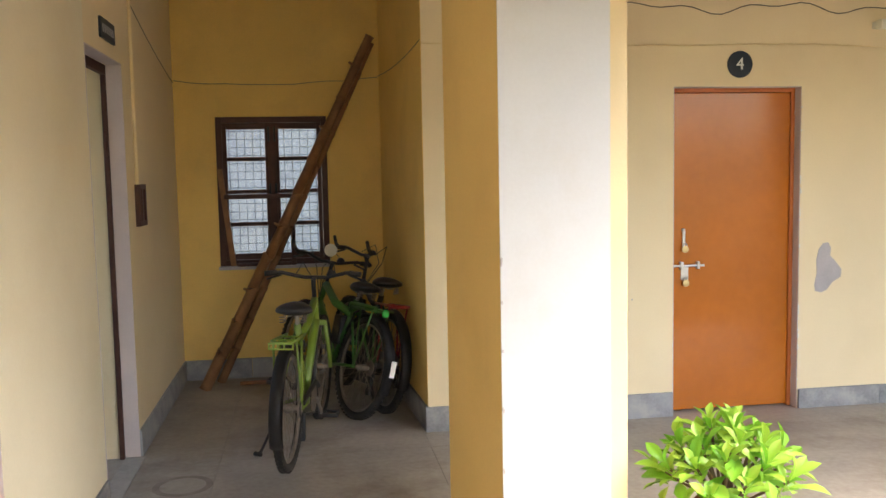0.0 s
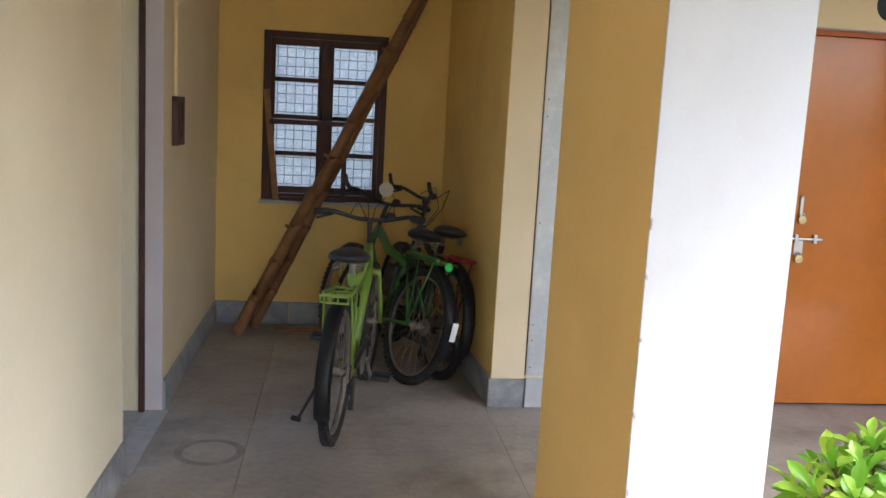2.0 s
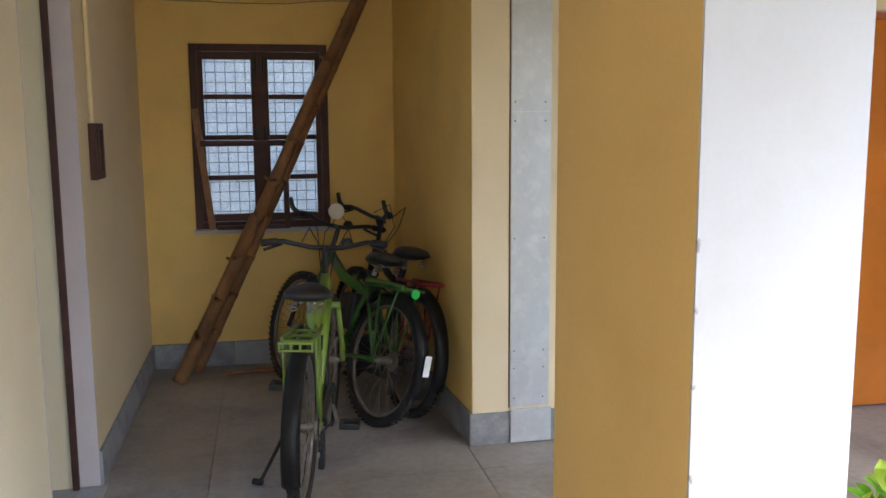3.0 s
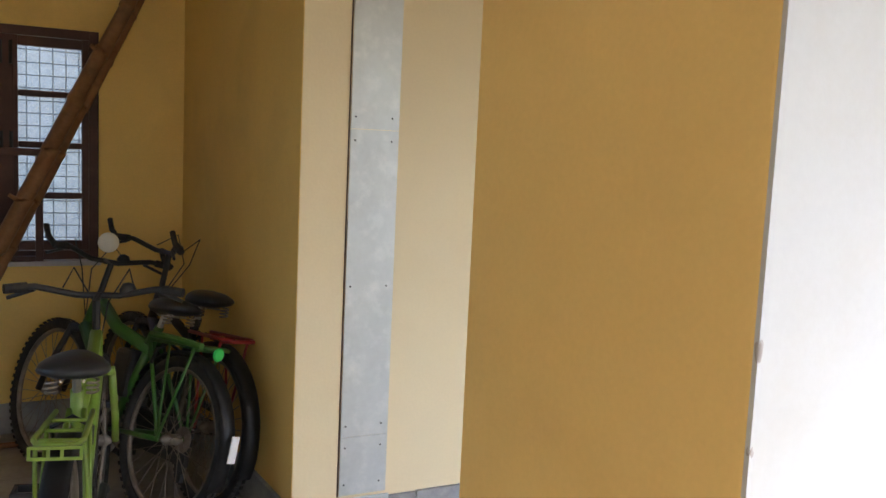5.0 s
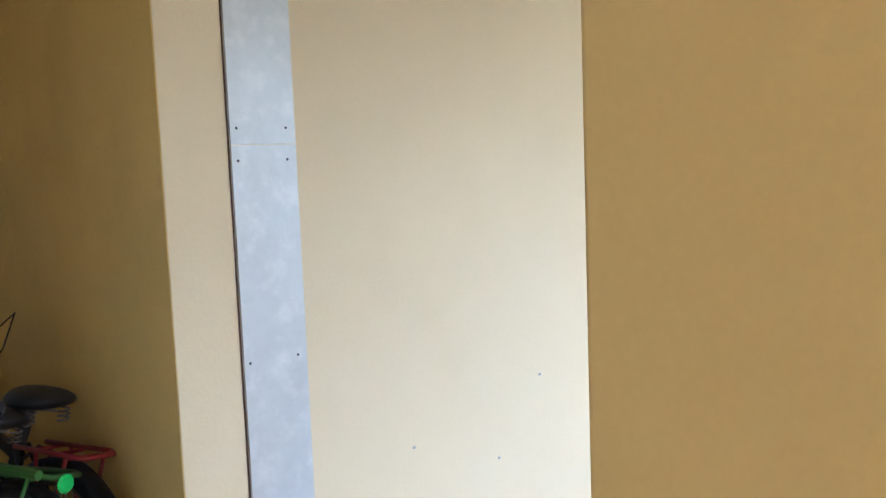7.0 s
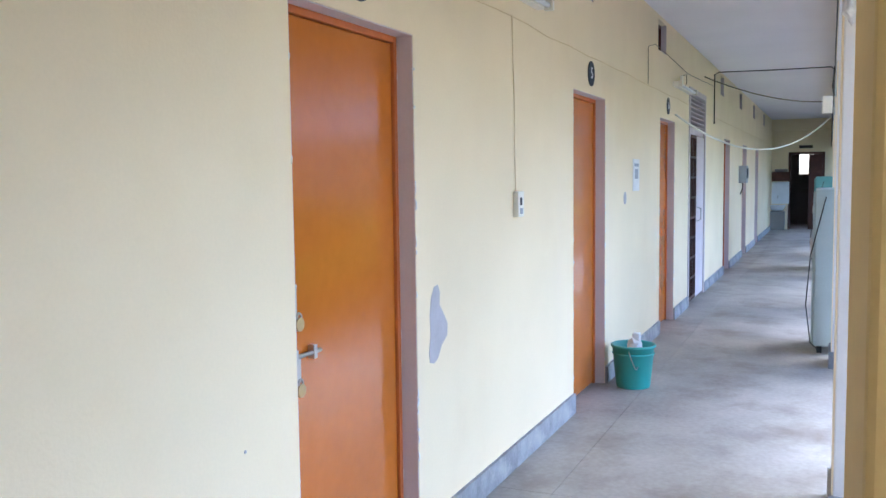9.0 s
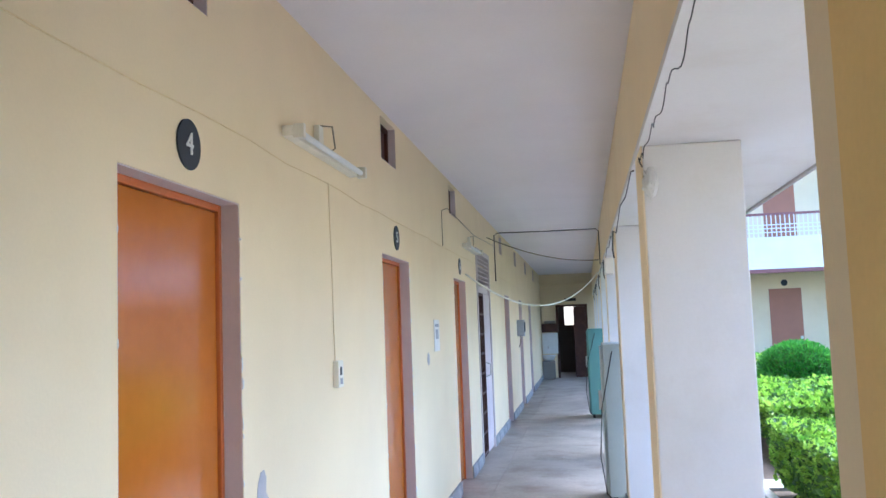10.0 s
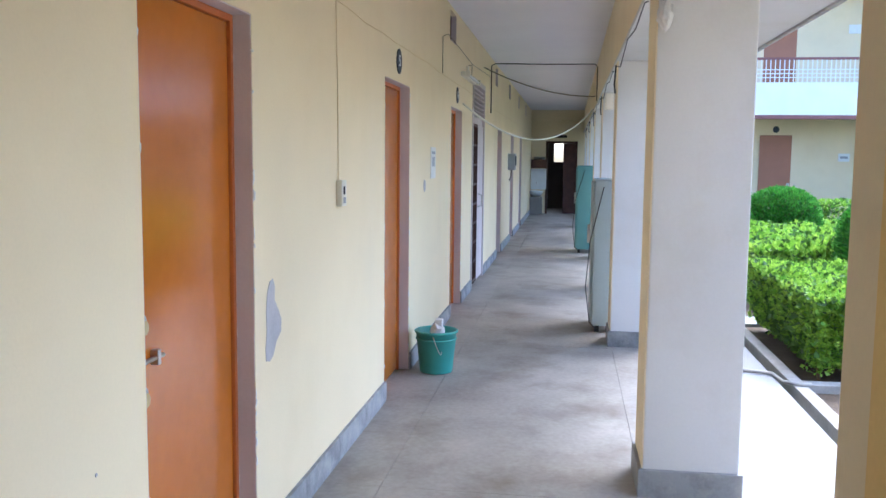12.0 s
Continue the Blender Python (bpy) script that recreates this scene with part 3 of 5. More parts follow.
part("gap", bx(-0.0075, -0.003, -0.0025, -0.001, 0.17, CZ - 0.01), BROWN, strip, "dark open joint")

# ---- bicycles ----


def wheel(name, parent, x, R=0.33, tread=0.024, y=0.0):
    w = part(name, tb([(x + (R - tread) * math.cos(a), y, R + (R - tread) * math.sin(a)) for a in np.linspace(0, 2 * math.pi, 40, endpoint=False)], tread, 10, True), BLACK, parent, "worn muddy knobbly tyre", True)
    part("rim", tb([(x + (R - 0.052) * math.cos(a), y, R + (R - 0.052) * math.sin(a)) for a in np.linspace(0, 2 * math.pi, 40, endpoint=False)], 0.011, 6, True), RUST, w, "dirty steel rim", True)
    sp = bmesh.new()
    for k in range(32):
        a = 2 * math.pi * k / 32
        s = 0.025 if k % 2 else -0.025
        b = a + (0.5 if k % 4 < 2 else -0.5)
        tube(sp, [(x + 0.022 * math.cos(b), y + s, R + 0.022 * math.sin(b)), (x + (R - 0.055) * math.cos(a), y, R + (R - 0.055) * math.sin(a))], 0.0016, 4)
    part("spokes", sp, RUST, w)
    part("hub", tb([(x, y - 0.05, R), (x, y - 0.03, R), (x, y + 0.03, R), (x, y + 0.05, R)], 0.02, 12, radii=[0.008, 0.022, 0.022, 0.008]), RUST, w, smooth=True)
    kn = bmesh.new()
    for k in range(60):
        a = 2 * math.pi * k / 60
        m = pose(x, y, R) @ Matrix.Rotation(-a, 4, "Y")
        for s in (-0.013, 0.013):
            box(kn, R - 0.003, R + 0.003, s - 0.006, s + 0.006, -0.008, 0.008, m=m)
    part("tread", kn, BLACK, w)
    return w


def bicycle(label, paint, rack_paint, place, heading, lean, base=1.0, lamp=False, stand=False, guard=True, bar_turn=0, rise=0.0, ends=False, case=False):
    """A bicycle; its rear wheel stands at the origin, it points along its x axis."""
    e = thing("bicycle", place, label, "bicycle", "parked bicycles")
    e.matrix_basis = pose(*place) @ pose(0, 0, 0, 0, 0, heading) @ pose(0, 0, 0, lean)
    R = 0.33
    wheel("rear_wheel", e, 0.0)
    bb = (0.42, 0, 0.28)
    seat_top = (0.24, 0, 0.74)
    head_t, head_b = (base - 0.22, 0, 0.80), (base - 0.17, 0, 0.66)
    fm = bmesh.new()
    tube(fm, [bb, seat_top], 0.02, 10)
    tube(fm, [(0.265, 0, 0.64), (base - 0.42, 0, 0.69), head_t], 0.021 if not case else 0.028, 10)
    tube(fm, [bb, (base - 0.3, 0, 0.55), head_b], 0.026 if not case else 0.034, 10)
    tube(fm, [head_t, head_b], 0.022, 10)
    for s in (-1, 1):
        tube(fm, [(0.0, s * 0.065, R), (0.2, s * 0.06, 0.31), (0.40, s * 0.03, 0.28)], 0.010, 8)
        tube(fm, [(0.0, s * 0.065, R), (0.255, s * 0.02, 0.68)], 0.009, 8)
    part("frame", fm, paint, e, smooth=True)
    fk = bmesh.new()
    for s in (-1, 1):
        tube(fk, [(base, s * 0.06, R), (base - 0.03, s * 0.06, 0.42), (base - 0.14, s * 0.05, 0.64)], 0.014, 8)
    tube(fk, [(base - 0.14, -0.06, 0.64), (base - 0.14, 0.06, 0.64)], 0.018, 8)
    fork = part("fork", fk, BLACKP if paint is not LIME else paint, e, smooth=True)
    wheel("front_wheel", e, base)
    part("seat_post", tb([seat_top, (0.22, 0, 0.80)], 0.013), STEEL, e)
    sb = bmesh.new()
    bmesh.ops.create_uvsphere(sb, u_segments=20, v_segments=10, radius=1)
    for v in sb.verts:
        t = (v.co.x + 1) / 2
        wdt = 0.11 * max(0.0, 1 - t) ** 0.8 + 0.028
        v.co = Vector((0.20 + v.co.x * 0.14, v.co.y * wdt, 0.815 + v.co.z * (0.045 if v.co.z > 0 else 0.03) + 0.02 * (1 - t)))
    part("saddle", sb, BLACKP, e, "dusty black saddle", True)
    # bars
    hx, hz = head_t[0] - 0.035, 0.93 + rise
    part("stem", tb([head_t, (hx, 0, hz - 0.01), (hx + 0.06, 0, hz)], 0.014), BLACKP, e)
    turn = pose(hx + 0.06, 0, hz, 0, 0, bar_turn)
    pts = [turn @ Vector(p) for p in ((-0.09, -0.29, 0.03), (-0.05, -0.2, 0.035), (0, -0.07, 0), (0, 0.07, 0), (-0.05, 0.2, 0.035), (-0.09, 0.29, 0.03))]
    bar = part("handlebar", tb(pts, 0.0115, 10), BLACKP, e, "black handlebar", True)
    for a, b in ((0, 1), (5, 4)):
        part("grip", tb([pts[a], pts[a].lerp(pts[b], 0.75)], 0.017, 10), BLACK, bar)
        q = pts[a].lerp(pts[b], 0.9)
        part("brake_lever", tb([q, q + Vector((0.06, 0, -0.02)), pts[a] + Vector((0.055, 0, -0.04))], 0.007, 6), BLACKP, bar)
        if ends:
            part("bar_end", tb([pts[a], pts[a] + Vector((0.07, 0, 0.03)), pts[a] + Vector((0.11, 0, 0.075))], 0.013, 8), BLACK, bar)
    for s in (-0.12, 0.12):
        part("brake_cable", tb([turn @ Vector((0.03, s, 0.02)), turn @ Vector((0.12, s * 0.8, 0.08)), turn @ Vector((0.13, s * 0.2, -0.05)), (head_b[0] + 0.02, 0, head_b[2] + 0.03)], 0.003, 5), BLACKP, bar)
    part("bell", lathe(bmesh.new(), [(0.001, 0.035), (0.02, 0.03), (0.03, 0.01), (0.03, 0)], 14, turn @ pose(0.01, -0.1, 0.012)), BLACKP, bar, smooth=True)
    if lamp:
        lm = part("head_lamp", lathe(bmesh.new(), [(0.001, -0.035), (0.025, -0.03), (0.040, 0.0), (0.046, 0.02), (0.042, 0.028), (0.001, 0.03)], 20, turn @ pose(0.0, 0.0, 0.085, -90, 0, 60)), LAMPWHITE, bar, "ivory plastic head lamp", True)
    # rear rack
    rk = bmesh.new()
    tube(rk, [(0.2, -0.05, 0.69), (-0.13, -0.06, 0.715), (-0.17, -0.045, 0.715), (-0.17, 0.045, 0.715), (-0.13, 0.06, 0.715), (0.2, 0.05, 0.69)], 0.008, 8)
    for xx in (0.09, 0.0, -0.08):
        tube(rk, [(xx, -0.055, 0.697), (xx, 0.055, 0.697)], 0.006, 6)
    for s in (-1, 1):
        tube(rk, [(0.0, s * 0.07, R), (-0.10, s * 0.06, 0.712)], 0.006, 6)
        tube(rk, [(0.0, s * 0.07, R), (0.07, s * 0.055, 0.697)], 0.006, 6)
    rack = part("carrier", rk, rack_paint, e, "tubular rear carrier", True)
    if not guard or not lamp:
        if stand:
            pl = bmesh.new()
            box(pl, -0.192, -0.186, -0.065, 0.065, 0.682, 0.690)
            box(pl, -0.192, -0.186, -0.065, 0.065, 0.710, 0.718)
            for yy in (-0.065, -0.02, 0.012, 0.057):
                box(pl, -0.1918, -0.1862, yy, yy + 0.008, 0.6902, 0.7098)
            part("carrier_plate", pl, rack_paint, rack)
    if lamp:
        part("reflector", lathe(bmesh.new(), [(0.001, 0), (0.024, 0), (0.026, 0.005), (0.02, 0.012), (0.001, 0.014)], 18, pose(-0.192, 0.02, 0.70, 0, -90)), BRIGHTGREEN, rack)
    if guard:
        mg = bmesh.new()
        prev = None
        for k, a in enumerate(np.linspace(math.radians(35), math.radians(200), 26)):
            rr = R + 0.022
            row = [mg.verts.new(((rr - d) * math.cos(a), y, R + (rr - d) * math.sin(a))) for y, d in ((-0.035, 0.016), (-0.02, 0.002), (0.02, 0.002), (0.035, 0.016))]
            if prev:
                for q in range(3):
                    mg.faces.new((prev[q], prev[q + 1], row[q + 1], row[q]))
            prev = row
        bmesh.ops.solidify(mg, geom=mg.faces[:], thickness=0.002)
        part("mudguard", mg, BLACKP, e, "dirty black mudguard", True)
        if lamp:
            part("guard_sticker", bx(-0.374, -0.3695, -0.017, 0.017, 0.33, 0.43), LETTER, e, "scuffed white sticker")
    # drive
    part("chain", tb([(0.42 + 0.085 * math.sin(a), -0.062, 0.28 + 0.085 * math.cos(a)) for a in np.linspace(0, math.pi, 10)] + [(0.03 * math.cos(a) - 0.005, -0.062, R + 0.035 * math.sin(a)) for a in np.linspace(-math.pi / 2, -1.5 * math.pi, 10)], 0.006, 5, True), BLACK, e, "oily black chain")
    sprocket = part("sprocket", lathe(bmesh.new(), [(0.012, 0), (0.052, 0), (0.052, 0.004), (0.044, 0.006), (0.044, 0.010), (0.036, 0.012), (0.036, 0.018), (0.012, 0.02)], 24, pose(0, -0.05, R, 90)), RUST, e)
    part("derailleur", bx(-0.02, 0.022, -0.085, -0.068, R - 0.17, R - 0.02, bev=0.006), BLACKP, e, "dirty rear derailleur")
    for zz in (R - 0.15, R - 0.08):
        part("jockey_wheel", disc(bmesh.new(), 0.024, 0.008, 16, pose(0.0, -0.062, zz, 90)), BLACKP, sprocket)
    part("brake_arm", tb([(0.17, -0.05, 0.60), (0.145, -0.055, 0.66), (0.15, 0.0, 0.69), (0.145, 0.055, 0.66), (0.17, 0.05, 0.60)], 0.007, 6), BLACKP, e)
    part("saddle_rail", tb([(0.12, -0.03, 0.80), (0.22, -0.028, 0.79), (0.30, -0.02, 0.81), (0.30, 0.02, 0.81), (0.22, 0.028, 0.79), (0.12, 0.03, 0.80)], 0.004, 6), STEEL, e)
    for s in (-1, 1):
        part("saddle_spring", tb([(0.12 + 0.016 * math.cos(a), s * 0.055 + 0.016 * math.sin(a), 0.765 + 0.0022 * a) for a in np.linspace(0, 6 * math.pi, 40)], 0.0035, 5), RUST, e)
    if case:
        part("chain_case", bx(-0.02, 0.53, -0.092, -0.074, 0.22, 0.37, bev=0.008), BLACKP, e, "black sheet metal chain case")
        part("battery_bag", bx(0.34, 0.46, -0.035, 0.035, 0.42, 0.62, bev=0.02), BLACKP, e, "black pouch strapped to the frame")
        part("carrier_band", tb([(0.30, 0.0, 0.66), (0.18, 0.07, 0.715), (0.0, 0.075, 0.722), (-0.15, 0.07, 0.72)], 0.014, 8), rack_paint, e, "wide green carrier rail")
    cr = part("chainwheel", disc(bmesh.new(), 0.09, 0.006, 28, pose(0.42, -0.055, 0.28, 90)), RUST, e)
    part("chain_guard", tb([(0.5, -0.07, 0.33), (0.40, -0.07, 0.38), (0.1, -0.075, 0.37), (0.0, -0.075, 0.36)], 0.014, 8), BLACKP, e)
    for s, dx, dz in ((-1, 0.10, -0.12), (1, -0.10, 0.12)):
        c = part("crank", tb([(0.42, s * 0.075, 0.28), (0.42 + dx, s * 0.085, 0.28 + dz)], 0.009), STEEL, e)
        pd = bmesh.new()
        px, pz = 0.42 + dx, 0.28 + dz
        box(pd, px - 0.045, px - 0.03, s * 0.14 - 0.045, s * 0.14 + 0.045, pz - 0.012, pz + 0.012, 0.003)
        box(pd, px + 0.03, px + 0.045, s * 0.14 - 0.045, s * 0.14 + 0.045, pz - 0.012, pz + 0.012, 0.003)
        box(pd, px - 0.03, px + 0.03, s * 0.14 - 0.045, s * 0.14 - 0.032, pz - 0.011, pz + 0.011, 0.003)
        box(pd, px - 0.03, px + 0.03, s * 0.14 + 0.032, s * 0.14 + 0.045, pz - 0.011, pz + 0.011, 0.003)
        part("pedal", pd, BLACKP, c, "worn black pedal")
    if stand:
        st = part("kick_stand", tb([(0.16, 0.07, 0.30), (0.20, 0.20, 0.03), (0.21, 0.22, 0.012)], 0.008), BLACKP, e)
        part("stand_foot", tb([(0.20, 0.2, 0.012), (0.22, 0.24, 0.01)], 0.013, 8), BLACK, st)
    return e


def heading(a, b):
    return math.degrees(math.atan2(b[1] - a[1], b[0] - a[0]))


bicycle("lime green bicycle with black saddle standing on its kick stand", LIME, LIME, (1.0, 4.44, 0), heading((1.0, 4.44), (1.18, 5.42)), 1.5, lamp=False, stand=True)
bicycle("dark green bicycle with ivory head lamp leaning towards the wall", GREEN, GREEN, (1.38, 5.34, 0), heading((1.38, 5.34), (0.98, 6.22)), 14, lamp=True, base=0.96, rise=0.03, ends=True, case=True)
bicycle("dark red and black bicycle leaning at the niche wall", BLACKP, RED, (1.575, 5.45, 0), 105, 8, base=0.86, rise=0.05, bar_turn=-84, ends=True)

# ---- poles and lumber ----


def bamboo(a, b, r, label):
    e = thing("bamboo_pole", (0, 0, 0), label, "pole", "bamboo poles")
    a, b = Vector(a), Vector(b)
    pts, rad = [], []
    rnd = random.Random(int(r * 10000))
    n = 11
    for k in range(n):
        p = a.lerp(b, k / n)
        q = a.lerp(b, (k + 0.93) / n)
        off = Vector((rnd.uniform(-1, 1), 0, rnd.uniform(-1, 1))) * 0.006
        pts += [p + off, p.lerp(q, 0.08) + off, q + off, q.lerp(b, 0.02) + off]
        rr = r * (1 - 0.25 * k / n)
        rad += [rr * 1.12, rr, rr * 0.98, rr * 1.16]
    part("culm", tb(pts, r, 12, radii=rad), BAMBOO, e, smooth=True)
    for k in (2, 4, 7, 9):
        p = a.lerp(b, (k + 0.96) / n)
        part("stub", tb([p, p + Vector((-0.05, -0.03, 0.035))], 0.011, 7, radii=[0.014, 0.009]), BAMBOO, e)


bamboo((0.36, 6.32, 0.0), (1.65, 6.54, 2.60), 0.042, "long knotty bamboo pole leaning across the window")
bamboo((0.45, 6.54, 0.0), (1.66, 6.62, 2.56), 0.032, "second bamboo pole leaning behind the first")
e = thing("old_frame", (0, 0, 0), "L shaped dark timber frame piece propped in the window", "timber")
part("rail", bx(0.52, 1.04, NB - 0.10, NB - 0.065, 1.385, 1.42, bev=0.004), BROWN, e)
part("post", bx(1.005, 1.04, NB - 0.10, NB - 0.065, 0.875, 1.3848, bev=0.004), BROWN, e)
part("foot_rail", bx(0.60, 1.0048, NB - 0.10, NB - 0.065, 0.875, 0.90, bev=0.004), BROWN, e)
structure("window_ledge", bx(W0, W1, NB - 0.11, NB - 0.022, 0.853, 0.8745), PLASTER, "rough cement ledge under the window", "sill")
e = thing("timber_slat", (0, 0, 0), "thin weathered timber slat leaning in the window", "timber")
bm = bmesh.new()
box(bm, -0.02, 0.02, -0.012, 0.012, 0, 0.74, 0.003)
sl = part("slat", bm, BAMBOO, e)
e.matrix_basis = pose(0.57, NB - 0.045, 0.876, 1, -6, 0)
e = thing("floor_stick", (0, 0, 0), "short broken stick lying on the floor", "stick")
part("stick", tb([(0.60, 6.40, 0.016), (0.78, 6.41, 0.02), (0.96, 6.43, 0.014)], 0.014, 8), BAMBOO, e)

# ---- wall fittings ----
e = thing("name_sign", (LW, 4.33, 2.24), "small grey door sign with faded lettering", "sign")
part("board", bx(0.001, 0.014, 0, 0.31, 0, 0.10, bev=0.002), NAVY, e)
for k in range(6):
    part("lettering", bx(0.0145, 0.0155, 0.03 + k * 0.043, 0.055 + k * 0.043, 0.03, 0.07), GREYPAPER, e)
e = thing("wall_box", (LW, 5.02, 1.28), "broken open wooden switch box on the wall", "switch box")
fr = bmesh.new()
box(fr, 0.001, 0.03, 0, 0.03, 0, 0.24, 0.003)
box(fr, 0.001, 0.03, 0.17, 0.20, 0, 0.24, 0.003)
box(fr, 0.001, 0.03, 0.0302, 0.1698, 0, 0.03, 0.003)
box(fr, 0.001, 0.03, 0.0302, 0.1698, 0.21, 0.24, 0.003)
part("box_frame", fr, BROWN, e)
part("back", bx(0.001, 0.012, 0.0302, 0.1698, 0.0302, 0.2098), BROWN, e)
part("broken_cover", bx(0.012, 0.034, 0.035, 0.09, 0.02, 0.215, bev=0.004), BROWN, e)
e = thing("conduit", (LW, 5.06, 0), "cream painted surface conduit down to the switch box", "conduit")
part("pipe", tb([(0.011, 0, 1.52), (0.011, 0, CZ - 0.01)], 0.010, 8), PIPE, e)
e = thing("number_figure_holder", (LW, 4.95, 2.70), "bent bare wires at a ceiling lamp point", "wiring")
part("wire", tb([(0.003, 0, 0), (0.04, 0.02, 0.03), (0.06, 0.1, -0.01), (0.02, 0.16, 0.03), (0.004, 0.2, 0.02)], 0.005, 6), CABLEDARK, e)


def cable(name, pts, r, material, label):
    e = thing(name, (0, 0, 0), label, "cable", "loose cables")
    part("cord", tb(pts, r, 6), material, e, smooth=True)


def sag(a, b, d, n=12, w=0.0, seed=1):
    rnd = random.Random(seed)
    a, b = Vector(a), Vector(b)
    out = []
    for k in range(n + 1):
        t = k / n
        p = a.lerp(b, t)
        p.z -= d * 4 * t * (1 - t) + rnd.uniform(-w, w)
        out.append(p)
    return out


cable("cable", sag((LW + 0.004, 5.1, 2.55), (LW + 0.004, 6.655, 2.26), 0.02), 0.0026, CABLE, "thin cable stapled along the niche wall")
cable("cable", sag((LW + 0.01, NB - 0.004, 2.27), (1.70, NB - 0.004, 2.30), 0.04, w=0.006), 0.0026, CABLE, "thin cable sagging across the niche back")
cable("cable", sag((1.70, 6.6, 2.3), (NR - 0.004, DW + 0.02, 2.33), 0.03), 0.0026, CABLE, "thin cable along the niche side wall")
cable("cable", sag((NR, DW - 0.004, 2.30), (EX, DW - 0.004, 2.31), 0.01, 60, 0.010, 3), 0.0024, PIPE, "long thin cable pinned along the door wall")
cable("cable", [(5.345, DW - 0.004, 2.31), (5.355, DW - 0.004, 2.1), (5.372, DW - 0.004, 1.9), (5.378, DW - 0.004, 1.6), (5.39, DW - 0.004, 1.42)], 0.0025, CREAM, "thin drop cable to the wall switch")

e = thing("wall_switch", (5.355, DW, 1.30), "small white switch board on the wall", "switch")
part("board", bx(0, 0.09, -0.03, -0.001, 0, 0.13, bev=0.004), LAMPWHITE, e)
part("rocker", bx(0.025, 0.045, -0.036, -0.0305, 0.06, 0.1, bev=0.002), BLACKP, e)
part("socket", bx(0.025, 0.065, -0.033, -0.0305, 0.015, 0.045, bev=0.001), GREYPAPER, e)
e = thing("paint_scar", (4.375, DW, 0), "patch of bare grey plaster where paint peeled", "wall patch")
bm = bmesh.new()
scar = [(0.0, 1.06), (0.035, 1.065), (0.055, 1.03), (0.05, 0.98), (0.09, 0.94), (0.13, 0.89), (0.125, 0.84), (0.07, 0.81), (0.03, 0.76), (-0.01, 0.745), (-0.05, 0.755), (-0.055, 0.80), (-0.04, 0.87), (-0.045, 0.95), (-0.03, 1.02)]
vs = [bm.verts.new((x, -0.0025, z)) for x, z in scar]
f = bm.faces.new(vs)
r = bmesh.ops.extrude_face_region(bm, geom=[f])
for v in r["geom"]:
    if isinstance(v, bmesh.types.BMVert):
        v.co.y = -0.0005
bmesh.ops.recalc_face_normals(bm, faces=bm.faces)
part("plaster", bm, PLASTER, e)
for x, z, s in ((8.0, 1.33, 0.05), (2.55, 0.62, 0.005), (3.1, 0.75, 0.005), (2.9, 0.5, 0.005)):
    e = thing("paint_scar", (x, DW, z), "small chip in the wall paint", "wall patch")
    part("plaster", disc(bmesh.new(), s, 0.002, 9, pose(0, -0.0005, 0, 90)), PLASTER, e)
e = thing("notice", (8.29, DW, 1.38), "white printed notice pasted on the wall", "notice")
part("sheet", bx(0, 0.25, -0.006, -0.001, 0, 0.26), PAPER, e)
part("print_block", bx(0.06, 0.19, -0.0075, -0.0065, 0.10, 0.18), GREYPAPER, e)
part("print_line", bx(0.04, 0.21, -0.0075, -0.0065, 0.20, 0.225), GREYPAPER, e)


def tube_light(x, w=1.08):
    e = thing("tube_light", (x, DW, 2.40), "fluorescent tube batten, unlit, fixed to the wall", "lamp", "tube lights")
    part("batten", bx(0, w, -0.05, -0.002, 0, 0.045, bev=0.004), LAMPWHITE, e, "white metal batten")
    part("lamp_tube", tb([(0.04, -0.075, 0.015), (w - 0.04, -0.075, 0.015)], 0.014, 12), LETTER, e, "white unlit tube", True)
    for xx in (0.0, w - 0.03):
        part("holder", bx(xx, xx + 0.03, -0.1, -0.05, -0.01, 0.05, bev=0.004), LAMPWHITE, e)
    part("bracket", bx(0.45, 0.52, -0.03, -0.002, 0.05, 0.15, bev=0.004), LAMPWHITE, e)
    part("wire", tb([(0.48, -0.02, 0.15), (0.6, -0.05, 0.17), (0.68, -0.04, 0.08), (0.6, -0.03, 0.04)], 0.004, 6), CABLE, e)
    return e


tl = tube_light(4.68)
copy_thing(tl, pose(10.2, DW, 2.40))

# ---- corridor things ----
e = thing("bucket", (7.33, 4.745, 0), "sea green plastic bucket with wire handle and rubbish paper", "bucket")
part("shell", lathe(bmesh.new(), [(0.001, 0.006), (0.115, 0.0), (0.12, 0.012), (0.148, 0.29), (0.158, 0.292), (0.160, 0.305), (0.15, 0.31), (0.143, 0.30), (0.116, 0.02), (0.001, 0.016)], 40), BUCKET, e, smooth=True)
part("ridge", lathe(bmesh.new(), [(0.146, 0.24), (0.151, 0.243), (0.151, 0.25), (0.1475, 0.253)], 40), BUCKET, e, smooth=True)
part("handle", tb([Vector((-0.16, 0.0, 0.28)).lerp(Vector((0.16, 0.0, 0.28)), t) + Vector((-0.17 * math.sin(math.pi * t), -0.06 * math.sin(math.pi * t), -0.12 * math.sin(math.pi * t))) for t in np.linspace(0, 1, 14)], 0.0035, 6), STEEL, e, "wire handle")
e = thing("crumpled_paper", (7.36, 4.735, 0.28), "crumpled white packet sticking out of the bucket", "rubbish")
bm = bmesh.new()
bmesh.ops.create_icosphere(bm, subdivisions=2, radius=0.07)
rnd = random.Random(3)
for v in bm.verts:
    v.co = Vector((v.co.x * 1.0, v.co.y * 0.8, v.co.z * 1.1)) * rnd.uniform(0.75, 1.15)
part("packet", bm, PAPER, e)
